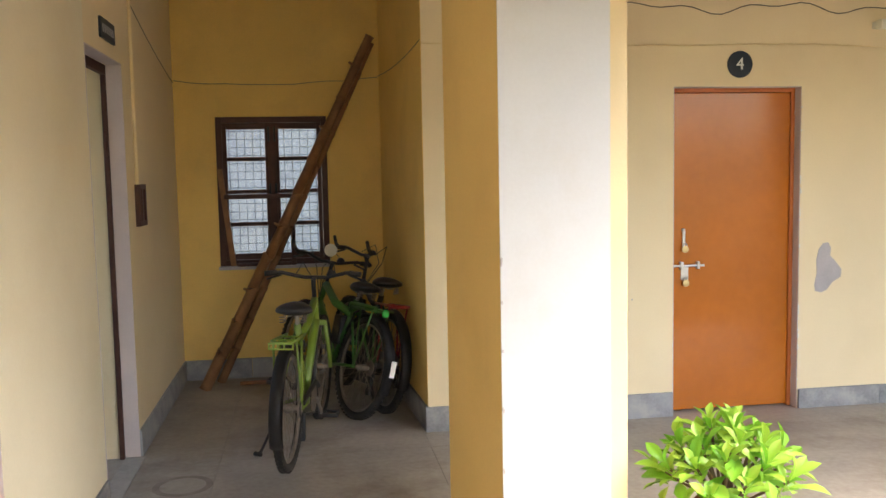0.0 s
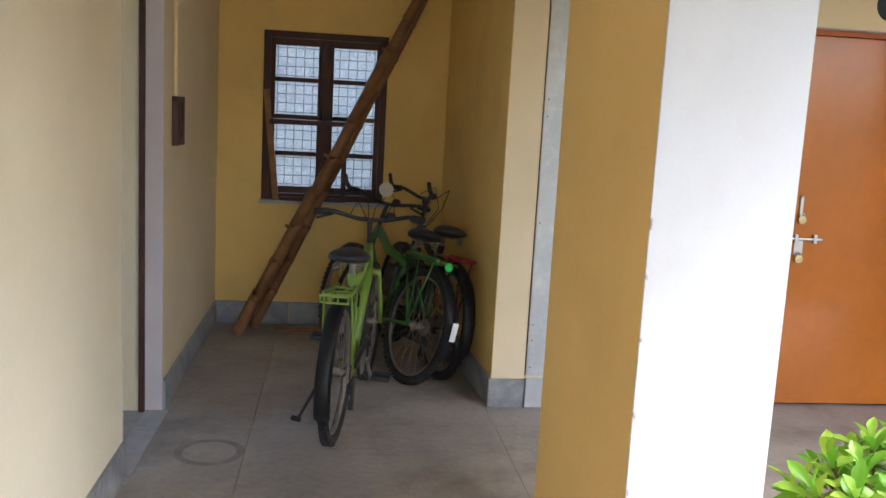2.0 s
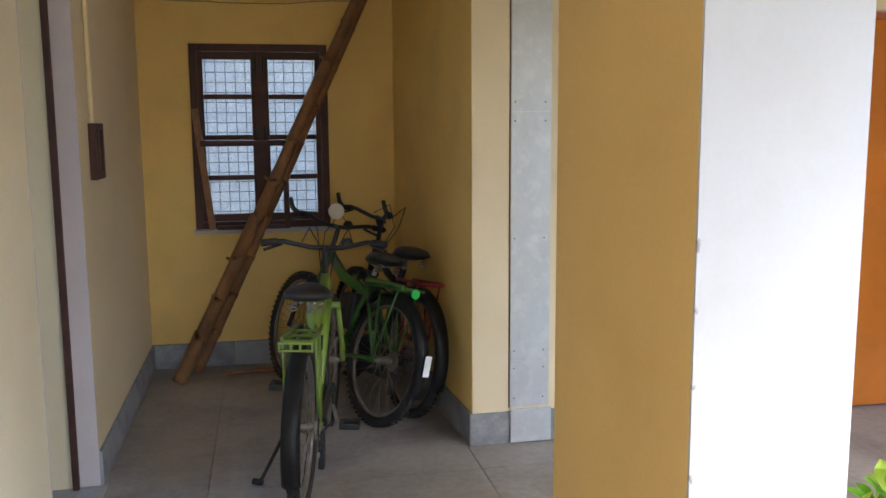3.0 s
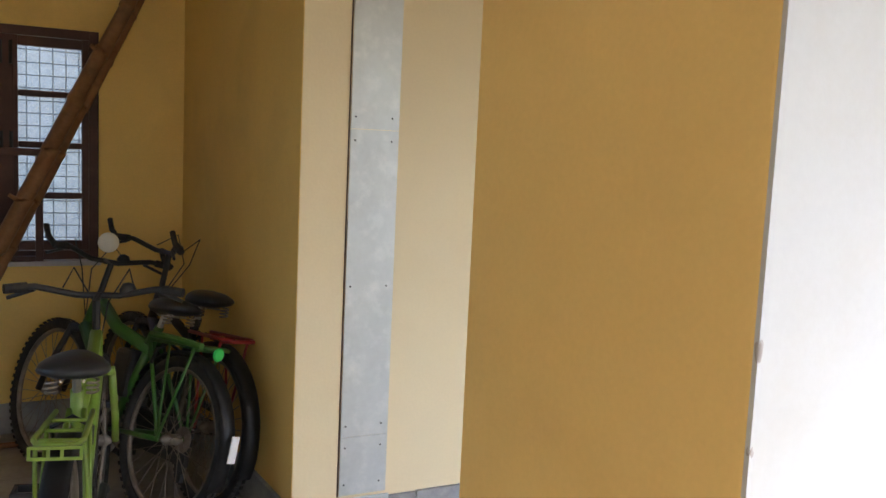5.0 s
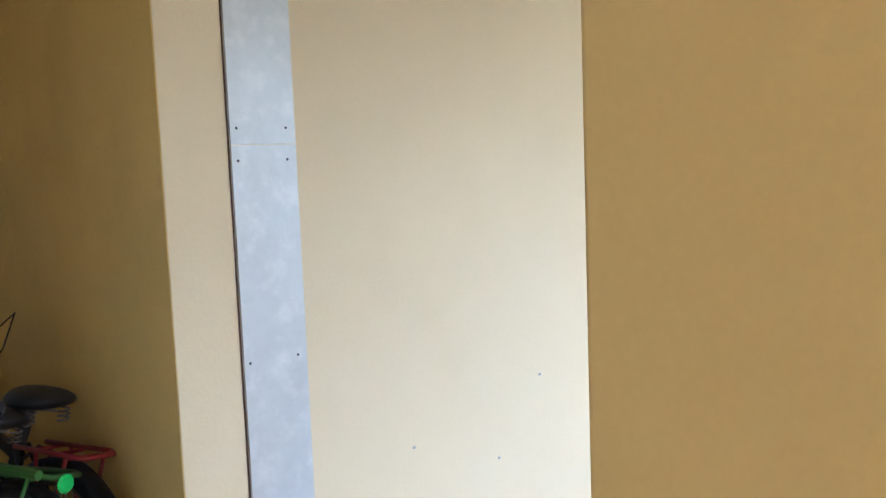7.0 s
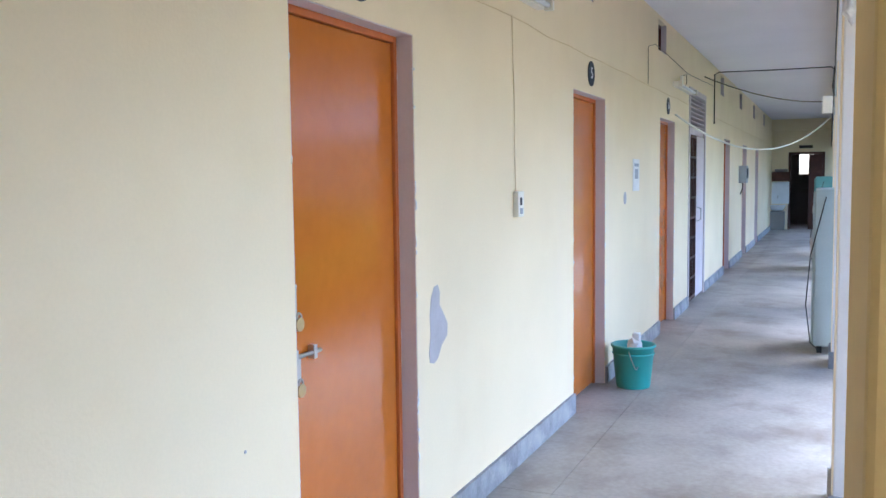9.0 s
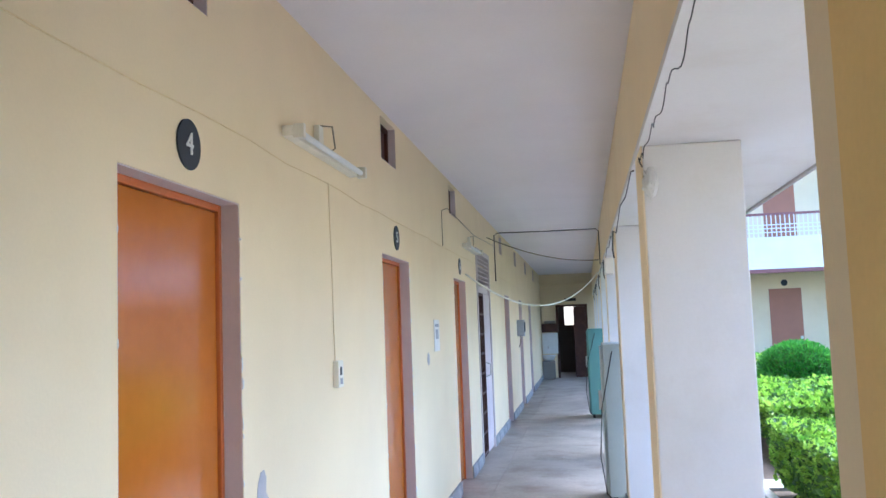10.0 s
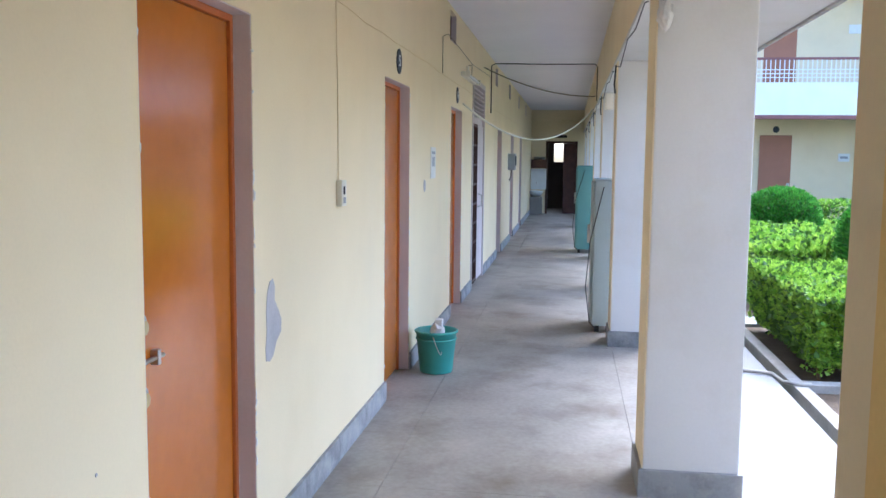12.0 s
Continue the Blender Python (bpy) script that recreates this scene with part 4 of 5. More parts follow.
part("fold", bx(-0.03, 0.05, -0.03, 0.02, 0.04, 0.10, bev=0.006), PAPER, e)


def cabinet(x, h, w, d, material, label):
    e = thing("metal_cabinet", (x, 3.39, 0), label, "cabinet", "corridor cabinets")
    part("body", bx(0, w, 0, d, 0.06, h, bev=0.012), material, e)
    part("door_panel", bx(0.02, w - 0.02, d + 0.001, d + 0.018, 0.09, h - 0.03, bev=0.005), material, e)
    part("handle", bx(w - 0.09, w - 0.07, d + 0.019, d + 0.045, h * 0.55, h * 0.68, bev=0.004), STEEL, e)
    for fx in (0.03, w - 0.07):
        for fy in (0.03, d - 0.07):
            part("foot", bx(fx, fx + 0.04, fy, fy + 0.04, 0, 0.0598), BLACKP, e)
    part("cord", tb([(-0.006, d * 0.6, h * 0.95), (-0.03, d + 0.03, h * 0.6), (-0.02, d + 0.06, h * 0.3), (-0.05, d + 0.02, 0.1), (0.02, d * 0.8, 0.03)], 0.005, 6), CABLEDARK, e)
    return e


cabinet(9.02, 1.38, 0.62, 0.20, METALBOX, "pale grey metal water cooler cabinet beside a pillar")
cabinet(15.9, 1.46, 0.65, 0.30, TEALBOX, "teal metal cabinet standing beside a pillar")

# hanging things at the pillars
e = thing("hanging_cloth", (5.1, 3.42, 2.165), "dirty white rag bundle hung from a wire", "rag")
bm = bmesh.new()
bmesh.ops.create_icosphere(bm, subdivisions=3, radius=1)
rnd = random.Random(8)
for v in bm.verts:
    k = 0.7 + 0.5 * noise.noise(v.co * 2.5)
    v.co = Vector((v.co.x * 0.03 * k, v.co.y * 0.045 * k, v.co.z * 0.085 * k + 0.04 * noise.noise(v.co * 3)))
part("rag", bm, PAPER, e, smooth=True)
e = thing("cream_box", (8.3, PY + 0.03, 1.95), "small cream plastic box hanging on a cable", "junction box")
part("case", bx(0, 0.1, 0, 0.07, 0, 0.13, bev=0.01), LAMPWHITE, e)
cable("cable", [(2.43 + 2.69 * t, 3.462 + 0.006 * math.sin(31 * t), 2.235 + 0.018 * math.sin(27 * t) + 0.012 * math.sin(61 * t) + 0.03 * t) for t in np.linspace(0, 1, 60)], 0.0022, CABLEDARK, "wavy black cable slung between the pillars")
cable("cable", [(5.12, 3.462, 2.29), (5.118, 3.46, 2.27), (5.11, 3.45, 2.245)], 0.003, CABLEDARK, "short cable tail holding the rag")
for k in range(5):
    x = 5.3 + 3.3 * k
    cable("cable", [(x + 0.1, 3.47, 2.28), (x + 0.3, 3.47, 2.31), (x + 0.9, 3.47, 2.27), (x + 1.6, 3.47, 2.31), (x + 2.4, 3.47, 2.22), (x + 3.1, 3.47, 2.30)], 0.004, CABLEDARK, "black cable looped along the beam")
    cable("cable", [(x + 3.05, 3.47, 2.3), (x + 3.04, 3.48, 2.15), (x + 3.06, 3.47, 2.08)], 0.007, CABLEDARK, "cable tail hanging at a pillar")
cable("cable", [(13.6, DW - 0.01, 2.2), (13.6, DW - 0.01, 2.86), (13.7, DW - 0.06, 2.9), (13.9, 4.2, 2.91), (14.0, 3.5, 2.92), (14.0, PY + 0.012, 2.88), (14.0, PY + 0.012, 2.4)], 0.008, CABLEDARK, "dark conduit crossing under the ceiling")
cable("cable", sag((12.5, DW - 0.02, 2.72), (14.5, PY + 0.02, 2.5), 0.1), 0.008, CABLE, "thin cable slung across the corridor")
cable("cable", sag((10.3, DW - 0.02, 2.12), (15.2, PY + 0.03, 2.35), 0.42, 20), 0.011, LAMPWHITE, "thick pale hose slung across the corridor")
cable("cable", [(8.9, DW - 0.005, 2.3), (8.9, DW - 0.005, 2.62), (9.2, DW - 0.01, 2.68), (10.0, DW - 0.01, 2.66), (11.2, DW - 0.01, 2.62), (13.6, DW - 0.01, 2.7)], 0.003, CABLE, "dark cable looping past the ventilator")
e = thing("meter_box", (17.3, DW, 1.32), "grey electric meter box with dark face on the wall", "meter")
part("case", bx(0, 0.28, -0.13, -0.001, 0.04, 0.34, bev=0.01), GREYPAPER, e)
part("face", bx(0.04, 0.24, -0.145, -0.1305, 0.12, 0.3, bev=0.005), NAVY, e)
part("cable_tail", tb([(0.14, -0.06, 0.04), (0.15, -0.05, -0.08), (0.10, -0.02, -0.16)], 0.008, 6), CABLEDARK, e)

# ---- end of the corridor ----
structure("wall_east", grid_wall("y", EX, EX + 0.2, 3.0, DW + 0.5, -0.1, CZ, [(3.62, 4.53, -0.1, 2.1)]), CREAM, "cream wall at the end of the corridor", "wall")
structure("beam_end", bx(EX - 0.25, EX, PY, DW, 2.68, CZ), CREAM, "cream beam at the end of the corridor", "beam")
# the end room's dimness also comes from the dark plaster colour
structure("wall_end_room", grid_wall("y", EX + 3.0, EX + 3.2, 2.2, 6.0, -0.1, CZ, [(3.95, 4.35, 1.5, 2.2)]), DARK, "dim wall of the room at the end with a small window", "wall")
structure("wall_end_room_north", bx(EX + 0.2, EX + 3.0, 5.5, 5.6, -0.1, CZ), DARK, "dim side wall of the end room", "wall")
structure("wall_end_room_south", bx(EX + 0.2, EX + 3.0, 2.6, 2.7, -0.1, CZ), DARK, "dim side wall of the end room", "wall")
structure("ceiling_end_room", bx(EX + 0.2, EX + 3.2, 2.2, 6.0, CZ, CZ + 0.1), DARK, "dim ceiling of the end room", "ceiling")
ed = thing("door_10", (EX, 3.62, 0), "dark brown double door, one leaf open to a dim room", "door")
ed["kind"] = "structure"
fr = bmesh.new()
box(fr, -0.01, 0.1, 0.001, 0.06, 0, 2.099)
box(fr, -0.01, 0.1, 0.85, 0.909, 0, 2.099)
box(fr, -0.01, 0.1, 0.0602, 0.8498, 2.04, 2.099)
part("door_frame", fr, BROWN, ed)
part("leaf", bx(0.02, 0.06, 0.061, 0.40, 0.01, 2.035, bev=0.003), BROWN, ed)
e = thing("name_sign", (EX, 3.93, 2.2), "small dark sign above the end door", "sign")
part("board", bx(-0.02, -0.001, 0, 0.34, 0, 0.08), BLACKP, e)
e = thing("wash_basin", (EX - 0.45, 4.62, 0), "white tiled wash stand with basin", "basin")
part("stand", bx(0, 0.448, -0.02, 0.33, 0.001, 0.5, bev=0.01), DARK, e)
part("bowl", lathe(bmesh.new(), [(0.001, 0.5), (0.14, 0.5), (0.2, 0.62), (0.22, 0.65), (0.2, 0.65), (0.12, 0.54), (0.001, 0.53)], 24, pose(0.22, 0.16, 0.02)), LETTER, e, smooth=True)
part("splash_back", bx(0.42, 0.448, -0.12, 0.33, 0.7, 1.3), LETTER, e, "white tiled splash back")
part("tap", tb([(0.41, 0.16, 0.9), (0.3, 0.16, 0.92), (0.26, 0.16, 0.86)], 0.012), STEEL, e)
e = thing("wall_shelf", (EX - 0.25, 4.52, 1.32), "brown wooden wall shelf with bundles on top", "shelf")
part("box", bx(0, 0.249, -0.05, 0.42, 0, 0.25, bev=0.006), BROWN, e)
part("bundle", bx(0.05, 0.24, 0.02, 0.35, 0.251, 0.33, bev=0.03), DARK, e)

# ---- potted plant ----


def broad_leaf(L, W):
    """A broad leaf with a folded midrib and a drooping tip; it grows along x."""
    bm = bmesh.new()
    rows = []
    for k, t in enumerate(np.linspace(0, 1, 7)):
        w = W * (max(0.0, math.sin(math.pi * min(1, t * 0.88 + 0.04))) ** 0.8) * (0.35 + 0.65 * t if t < 0.6 else 1) * (1 if t < 0.97 else 0.15)
        z = 0.28 * L * t - 0.30 * L * t * t
        rows.append([bm.verts.new((L * t, s * w, z + abs(s) * w * 0.45)) for s in (-1, -0.45, 0, 0.45, 1)])
    for a, b in zip(rows, rows[1:]):
        for q in range(4):
            bm.faces.new((a[q], a[q + 1], b[q + 1], b[q]))
    for f in bm.faces:
        f.smooth = True
    me = bpy.data.meshes.new("leaf")
    bm.to_mesh(me)
    bm.free()
    me.materials.append(POTLEAF2)
    return me


POTLEAF2 = leafmat("pot_leaf_blade", (0.15, 0.40, 0.03), (0.45, 0.66, 0.10), 0.38, 0.3)
pn, pl_ = POTLEAF2.node_tree.nodes, POTLEAF2.node_tree.links
oi = pn.new("ShaderNodeObjectInfo")
for nd_ in pn:
    if nd_.type == "VALTORGB":
        pl_.new(oi.outputs["Random"], nd_.inputs["Fac"])


def potted_plant(place, label, n, spread, h, pot_r=0.11, pot_h=0.2, size=1.0):
    e = thing("potted_plant", place, label, "plant", "potted plants")
    pot = part("pot", lathe(bmesh.new(), [(0.001, 0), (pot_r * 0.7, 0), (pot_r, pot_h * 0.85), (pot_r * 1.12, pot_h * 0.86), (pot_r * 1.14, pot_h), (pot_r * 0.98, pot_h), (pot_r * 0.95, pot_h * 0.86), (0.001, pot_h * 0.84)], 32), TERRA, e, "terracotta flower pot", True)
    part("soil", disc(bmesh.new(), pot_r * 0.94, 0.01, 24, pose(0, 0, pot_h * 0.86)), SOIL, e)
    rnd = random.Random(n)
    metas = [broad_leaf(0.15 * size, 0.030 * size), broad_leaf(0.19 * size, 0.036 * size), broad_leaf(0.12 * size, 0.026 * size)]
    heads = max(3, n // 12)
    for k in range(heads):
        a = 2.4 * k
        rr = spread * math.sqrt((k + 0.4) / heads)
        top = Vector((rr * math.cos(a), rr * math.sin(a), h * (1 - 0.45 * (rr / spread) ** 2) + rnd.uniform(-0.03, 0.03)))
        part("stem", tb([(0.02 * math.cos(a), 0.02 * math.sin(a), pot_h * 0.86), (top.x * 0.5, top.y * 0.5, pot_h + 0.4 * (top.z - pot_h)), top], 0.006, 6), BARK, e)
        out = Vector((math.cos(a), math.sin(a), 0)) * (rr / spread)
        for q in range(12):
            az = q * 137.5 + k * 40
            el = 68 - q * 6.5 + rnd.uniform(-8, 8)
            ob = new("leaf", rnd.choice(metas))
            ob.parent = e
            down = 0.007 * q * size
            s = rnd.uniform(0.75, 1.1) * (0.7 + 0.03 * q)
            m = pose(top.x, top.y, top.z - down) @ Matrix.Rotation(radians(az), 4, "Z") @ Matrix.Rotation(radians(-el), 4, "Y")
            tilt = Vector((0, 0, 1)).rotation_difference((Vector((0, 0, 1)) + out * 0.7).normalized()).to_matrix().to_4x4()
            ob.matrix_basis = Matrix.Translation(top) @ tilt @ Matrix.Translation(-top) @ m @ Matrix.Scale(s, 4)
    return e


potted_plant((2.78, 3.08, 0.0), "bushy potted plant with broad fresh green leaves in terracotta pot", 298, 0.28, 0.50)
potted_plant((2.06, 2.56, 0.0), "small potted plant with broad leaves at the pillar", 36, 0.12, 0.34, 0.09, 0.14)

# ---- courtyard ----
# Plain wall added outside so that the niche panes look bright.
structure("backdrop", bx(-8, 10, 14, 14.2, -0.129, 5.5), KERB, "plain backdrop wall added outside to brighten the niche window", "backdrop")
structure("pavement", bx(2.6, EX, 2.32, 3.0, -0.129, -0.002), APRON, "pale cement apron beside the corridor", "pavement")
structure("kerb_bed", bx(2.6, EX, 2.14, 2.235, -0.13, 0.0, bev=0.008), KERB, "weathered concrete kerb of the garden bed", "kerb")
structure("kerb_cross", bx(7.42, 7.54, -3, 2.138, -0.13, 0.0, bev=0.008), KERB, "concrete kerb across the garden bed", "kerb")
structure("bed_soil", bx(2.6, EX - 1.7, -6, 2.138, -0.131, -0.06), SOIL, "dark soil of the garden beds", "ground")
e = thing("water_pipe", (0, 0, 0), "grey water pipe lying over the apron", "pipe")
part("tube", tb([(7.95, 3.0, 0.015), (7.75, 2.75, 0.017), (7.70, 2.5, 0.017), (7.64, 2.32, 0.017), (7.42, 2.30, 0.014), (7.36, 2.2, 0.014), (7.36, 2.12, 0.014)], 0.013, 10), KERB, e, smooth=True)
e = thing("standpipe", (6.36, 2.185, 0), "short grey standpipe at the garden bed", "pipe")
part("tube", tb([(0, 0, 0.0), (0, 0, 0.32)], 0.02, 10), KERB, e)


def foliage(name, points, normals, size, material, parent, seed, narrow=0.45):
    """Many small pointed folded leaves that sit at the given places."""
    rnd = random.Random(seed)
    verts, faces = [], []
    for p, nrm in zip(points, normals):
        d = (Vector(nrm) * 0.8 + Vector((rnd.uniform(-1, 1), rnd.uniform(-1, 1), rnd.uniform(-0.6, 1)))).normalized()
        s = size * rnd.uniform(0.6, 1.3)
        side = d.cross(Vector((rnd.uniform(-1, 1), rnd.uniform(-1, 1), rnd.uniform(-1, 1)))).normalized() * s * narrow
        nn = d.cross(side).normalized() * s * 0.15
        i = len(verts)
        p = Vector(p)
        verts += [p, p + d * s * 0.5 + side + nn, p + d * s, p + d * s * 0.5 - side + nn]
        faces += [(i, i + 1, i + 2), (i, i + 2, i + 3)]
    me = bpy.data.meshes.new(name)
    me.from_pydata(verts, [], faces)
    me.materials.append(material)
    ob = new(name, me)
    ob.parent = parent
    ob["kind"] = "stuff"
    return ob


def hedge(x0, x1, y0, y1, z0, z1, n, label, seed=1, size=0.06):
    e = thing("hedge", ((x0 + x1) / 2, (y0 + y1) / 2, -0.06), label, "hedge", "clipped hedges")
    rnd = random.Random(seed)
    pts, nor, inn, inr = [], [], [], []
    w, d, h = x1 - x0, y1 - y0, z1 - z0
    areas = [w * d, w * h, w * h, d * h, d * h]
    for k in range(n):
        f = rnd.choices(range(5), areas)[0]
        u, v = rnd.uniform(-0.5, 0.5), rnd.random()
        if f == 0:
            p, q = Vector((u * w, (v - 0.5) * d, h)), Vector((0, 0, 1))
        elif f < 3:
            s = 1 if f == 1 else -1
            v = v ** 0.7
            p, q = Vector((u * w, s * d / 2 * (0.74 + 0.26 * v), v * h)), Vector((0, s, 0.3))
        else:
            s = 1 if f == 3 else -1
            v = v ** 0.7
            p, q = Vector((s * w / 2 * (1 - 0.06 * (1 - v)), u * d, v * h)), Vector((s, 0, 0.3))
        wob = 0.07 * noise.noise(Vector((p.x * 2.3, p.y * 2.3, p.z * 2.3 + seed))) + 0.03 * noise.noise(p * 9)
        p = p + q * (wob - rnd.random() ** 2 * 0.10)
        p.z += z0 + 0.06
        (pts if rnd.random() < 0.9 else inn).append(p)
        (nor if len(pts) > len(nor) else inr).append(q)
    foliage("leaves", pts, nor, size, LEAF, e, seed, 0.4)
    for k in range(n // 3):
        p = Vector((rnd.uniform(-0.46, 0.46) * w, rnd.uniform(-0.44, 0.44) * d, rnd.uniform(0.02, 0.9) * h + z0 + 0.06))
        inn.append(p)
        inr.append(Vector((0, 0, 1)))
    # these leaves carry the hedge's inner shade as a darker colour
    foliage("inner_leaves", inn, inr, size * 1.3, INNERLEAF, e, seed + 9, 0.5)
    for k in range(max(4, int(w * d * 5))):
        x, y = rnd.uniform(-0.47, 0.47) * w, rnd.uniform(-0.47, 0.47) * d
        part("stem", tb([(x, y, 0), (x + rnd.uniform(-0.06, 0.06), y + rnd.uniform(-0.06, 0.06), h * 0.4), (x + rnd.uniform(-0.14, 0.14), y + rnd.uniform(-0.14, 0.14), z0 + h * 0.9)], 0.012, 5, radii=[0.014, 0.01, 0.004]), BARK, e)


structure("garden_path", bx(9.9, 10.35, -6, 2.136, -0.13, -0.03), APRON, "pale cement path across the garden bed", "path")
hedge(7.62, 9.8, 1.28, 2.08, 0.02, 0.60, 34000, "clipped bright green hedge beside the apron", 2, 0.042)
hedge(11.2, 15.0, 0.2, 1.75, 0.05, 0.60, 14000, "clipped bright green hedge further along the bed", 3, 0.07)
hedge(15.4, 19.0, -3.0, 1.4, 0.05, 0.45, 6000, "low clipped hedge in the courtyard", 4, 0.08)
hedge(19.8, 21.0, -6.0, 1.6, 0.05, 0.75, 5000, "dark clipped hedge before the far wing", 6, 0.08)


def ball_shrub(place, r, h, n, label, seed):
    e = thing("ball_shrub", place, label, "shrub", "clipped ball shrubs")
    rnd = random.Random(seed)
    pts, nor, inn, inr = [], [], [], []
    for k in range(n):
        z, a = rnd.uniform(-0.85, 1), rnd.uniform(0, 2 * math.pi)
        s = math.sqrt(max(0, 1 - abs(z) ** 2.6))
        q = Vector((s * math.cos(a), s * math.sin(a), z))
        wob = 1 + 0.05 * noise.noise(q * 3 + Vector((seed, 0, 0))) + 0.03 * noise.noise(q * 9) - 0.10 * rnd.random() ** 2
        pts.append(Vector((q.x * r * wob, q.y * r * wob, h / 2 + z * h / 2 * wob)))
        nor.append((q + Vector((0, 0, 0.6))).normalized())
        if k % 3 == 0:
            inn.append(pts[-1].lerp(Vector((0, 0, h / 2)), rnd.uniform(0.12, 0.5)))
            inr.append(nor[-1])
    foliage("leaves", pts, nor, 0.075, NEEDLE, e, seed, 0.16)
    # the shrub's inner shade is the darker colour of these leaves
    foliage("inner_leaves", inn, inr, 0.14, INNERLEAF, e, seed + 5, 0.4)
    part("trunk", tb([(0, 0, 0), (0.01, 0.01, h * 0.4), (0, 0, h * 0.7)], 0.03, 8, radii=[0.045, 0.03, 0.012]), BARK, e)


ball_shrub((16.4, 0.30, -0.06), 0.61, 1.17, 9000, "dense clipped ball shrub in the courtyard bed", 3)
ball_shrub((10.95, 0.40, -0.06), 0.54, 1.30, 9000, "dense clipped ball shrub behind the hedge", 5)

# ---- far wing ----
fw = thing("far_wing", (EX, 0, 0), "two storey cream wing with white parapet and steel balcony railing", "building")
part("wall", bx(0.0, 0.25, -26, 2.99, -0.129, 6.6), CREAM, fw)
part("balcony_slab", bx(-1.6, -0.001, -26, 2.5, 2.78, 2.95), CEIL, fw)
par = part("parapet", bx(-1.75, -1.6002, -26, 2.5, 2.78, 3.62), FARWHITE, fw, "bright white parapet")
part("band", bx(-1.80, -1.59, -26, 2.5, 2.68, 2.779), MAROON, fw, "maroon painted slab edge")
part("roof", bx(-1.9, 0.3, -26, 2.99, 6.6, 6.8), MAROON, fw)
rail_me = bpy.data.meshes.new("baluster")
rb = bx(-1.69, -1.67, 0, 0.022, 3.62, 4.2)
rb.to_mesh(rail_me)
rb.free()
rail_me.materials.append(FARWHITE)
for k in range(110):
    ob = new("baluster", rail_me)
    ob.parent = fw
    ob.location = (0, 2.4 - k * 0.115, 0)
part("hand_rail", bx(-1.71, -1.65, -26, 2.4, 4.2, 4.26), MAROON, fw, "maroon handrail")
for zz in (3.74, 3.84, 3.94):
    part("rail_bar", bx(-1.666, -1.65, -26, 2.4, zz, zz + 0.022), FARWHITE, fw)
for k in range(6):
    y = -1.42 - 0.86 - k * 4.3
    part("door", bx(-0.03, -0.001, y, y + 0.86, 0.0, 2.31), FARDOOR, fw, "tan door")
    part("upper_door", bx(-0.03, -0.001, y, y + 0.86, 2.96, 5.6), FARDOOR, fw, "brown upper door")
    part("number_disc", disc(bmesh.new(), 0.09, 0.01, 18, pose(0, y + 0.43, 2.47, 0, -90)), NAVY, fw)
    part("notice_board", bx(-0.02, -0.001, y - 1.55, y - 1.25, 1.6, 1.82), LETTER, fw)
    part("notice_print", bx(-0.024, -0.0205, y - 1.5, y - 1.3, 1.68, 1.74), GREYPAPER, fw)
    part("upper_notice_board", bx(-0.02, -0.001, y - 1.7, y - 1.35, 5.08, 5.32), LETTER, fw)
    part("door_bolt", bx(-0.05, -0.0305, y + 0.02, y + 0.1, 0.9, 0.98, bev=0.006), STEEL, fw)
    part("column", bx(-1.62, -1.3, y - 1.81, y - 1.41, -0.129, 2.679), FARWHITE, fw)
    part("upper_column", bx(-1.6, -1.3, y - 1.81, y - 1.41, 2.951, 6.599), FARWHITE, fw)

# ---- skirting stones and floor panels ----


def run_tiles(name, parent, pts, length, h, th, material, seed):
    """Skirting stones end to end from one point to another, proud of the wall on its left side."""
    a, b = Vector(pts[0]), Vector(pts[1])
    d = (b - a)
    n = max(1, round(d.length / length))
    step = d.length / n
    me = bpy.data.meshes.new(name)
    bm = bx(0.0015, step - 0.0015, 0.0, th, 0.0, h, bev=0.002)
    bm.to_mesh(me)
    bm.free()
    me.materials.append(material)
    rnd = random.Random(seed)
    ang = math.degrees(math.atan2(d.y, d.x))
    for k in range(n):
        ob = new(name, me)
        ob.parent = parent
        p = a + d.normalized() * (k * step)
        ob.matrix_basis = pose(p.x, p.y, rnd.uniform(-0.002, 0.001), 0, 0, ang)


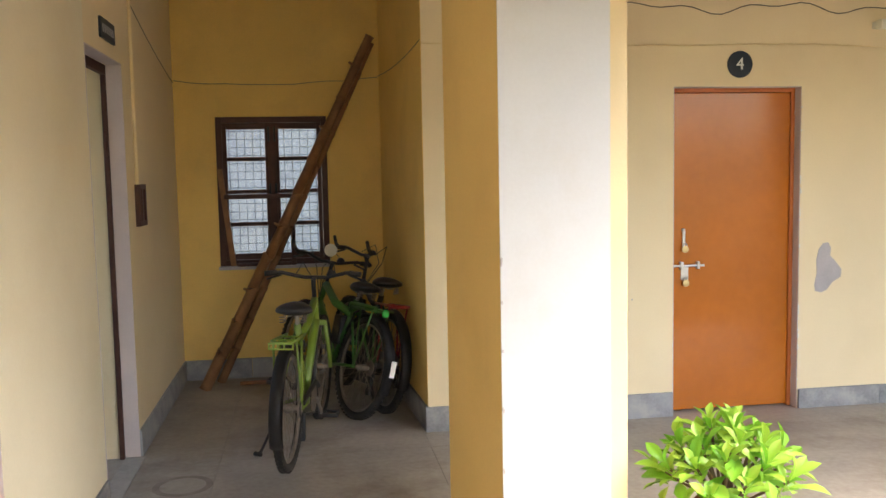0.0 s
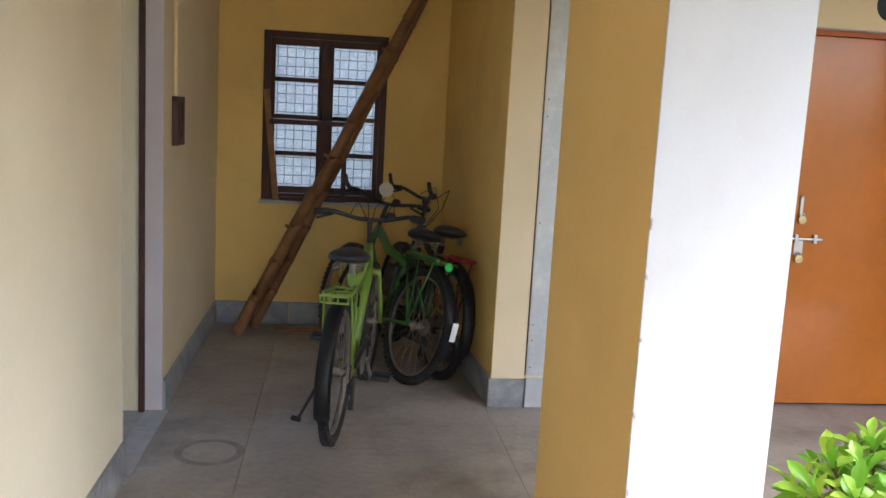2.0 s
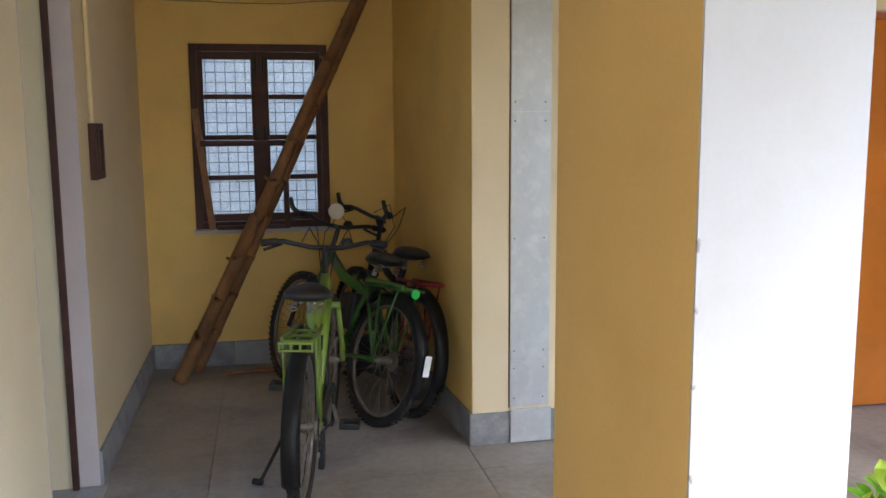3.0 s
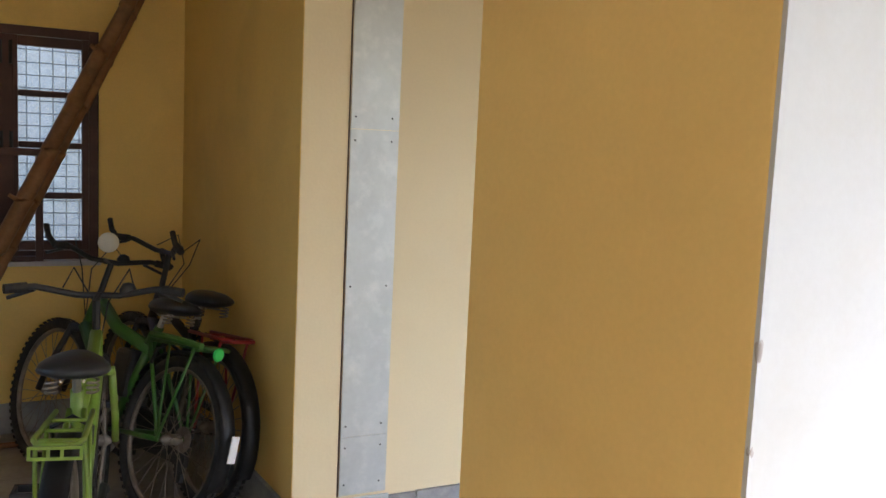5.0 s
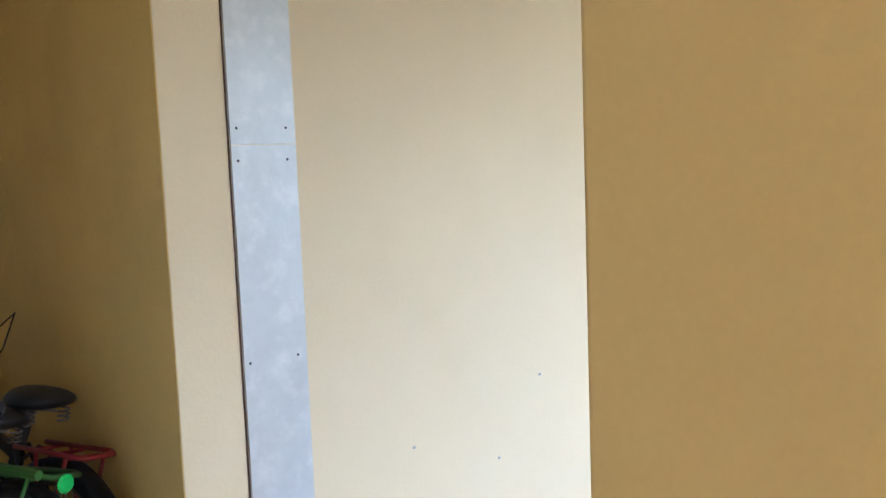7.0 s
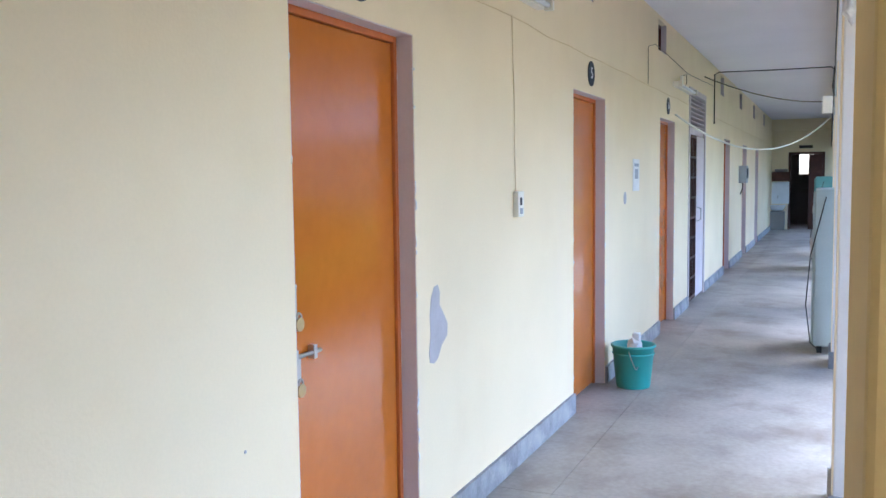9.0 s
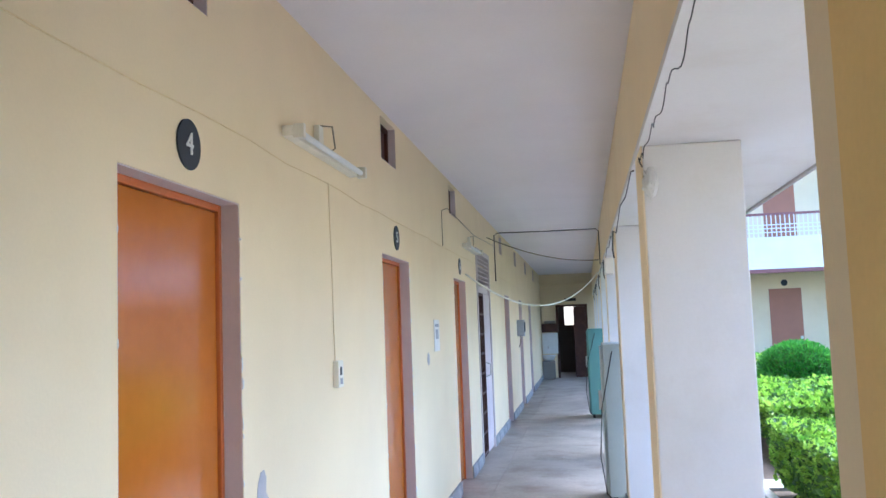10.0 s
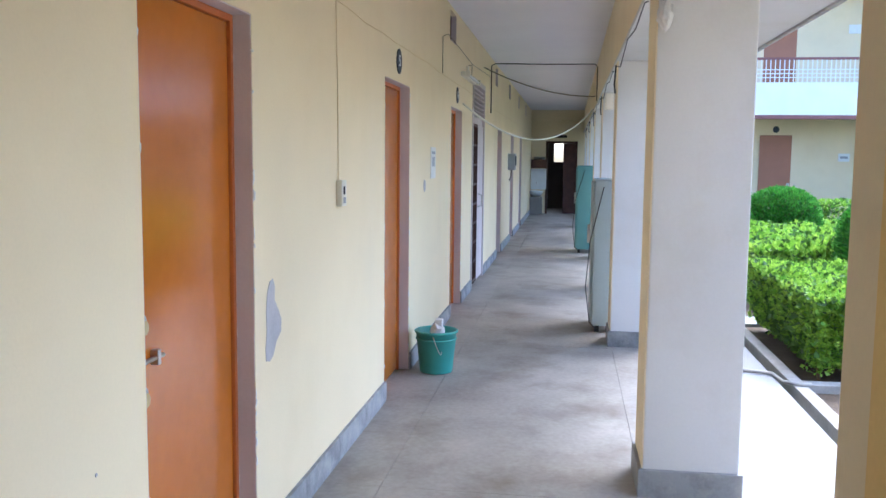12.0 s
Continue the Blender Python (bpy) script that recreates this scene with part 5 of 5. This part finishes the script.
bb = tagged(new("baseboard"), "grey stone skirting with whitish wear", "skirting", kind="structure")
gaps = sorted([(x, x + DWID) for x in DOORS] + [(11.34, 12.75)])
prev = EX
for a, b in reversed(gaps):
    run_tiles("stone", bb, ((prev, DW, 0), (b + 0.002, DW, 0)), 0.6, 0.125, 0.018, STONE, int(a))
    prev = a - 0.002
run_tiles("stone", bb, ((prev, DW, 0), (NR - 0.018, DW, 0)), 0.5, 0.153, 0.018, STONE, 2)
run_tiles("stone", bb, ((NR, DW + 0.0, 0), (NR - 0.115, NB, 0)), 0.6, 0.153, 0.018, STONE, 4)
run_tiles("stone", bb, ((NR - 0.13, NB, 0), (LW, NB, 0)), 0.6, 0.153, 0.018, STONE, 5)
run_tiles("stone", bb, ((LW, NB, 0), (LW, 4.825, 0)), 0.6, 0.153, 0.014, STONE, 6)
run_tiles("stone", bb, ((LW, 4.028, 0), (LW, 2.705, 0)), 0.6, 0.153, 0.014, STONE, 7)

fl = tagged(new("floor"), "smooth grey cement floor with panel joints and stains", "floor", kind="structure")


def panel(x0, x1, y0, y1):
    g = 0.0014
    ob = part("panel", bx(x0 + g, x1 - g, y0 + g, y1 - g, -0.011, 0.0), CEMENT, fl)


xs = [-2.0, LW + 0.45, 1.79, 5.05, 8.35, 11.65, 14.95, 18.25, 21.55, 24.85, EX, EX + 3]
for a, b in zip(xs, xs[1:]):
    for c, d in ((3.003, 3.435), (3.435, 4.66), (4.66, 6.0), (6.0, 8.99)):
        panel(a, b, c, d)
for a, b in ((-2.0, LW + 0.45), (LW + 0.45, 1.79), (1.79, 2.6)):
    for k in range(6):
        c = -4 + k * 1.1672
        panel(a, b, c, c + 1.1672)

# washroom tiles
for wall_y in (5.60,):
    wt = tagged(new("washroom_tiling"), "pale teal glazed wall tiles of the washroom", "tiles", kind="structure")
    me = bpy.data.meshes.new("tile")
    bm = bx(0.0015, 0.1985, -0.008, 0, 0.0015, 0.2985, bev=0.001)
    bm.to_mesh(me)
    bm.free()
    me.materials.append(TILE)
    for i in range(9):
        for j in range(9):
            ob = new("tile", me)
            ob.parent = wt
            ob.location = (-1.85 + i * 0.2, wall_y, 0.001 + j * 0.3)

e = tagged(part("floor_stain", lathe(bmesh.new(), [(0.115, 0.0006), (0.13, 0.0012), (0.15, 0.0006)], 32, pose(0.47, 4.30, 0)), mat("dark_ring_stain", (0.25, 0.22, 0.19), 0.6, 0.3, 12, 0.1)), "dark ring shaped stain on the cement floor", "stain")
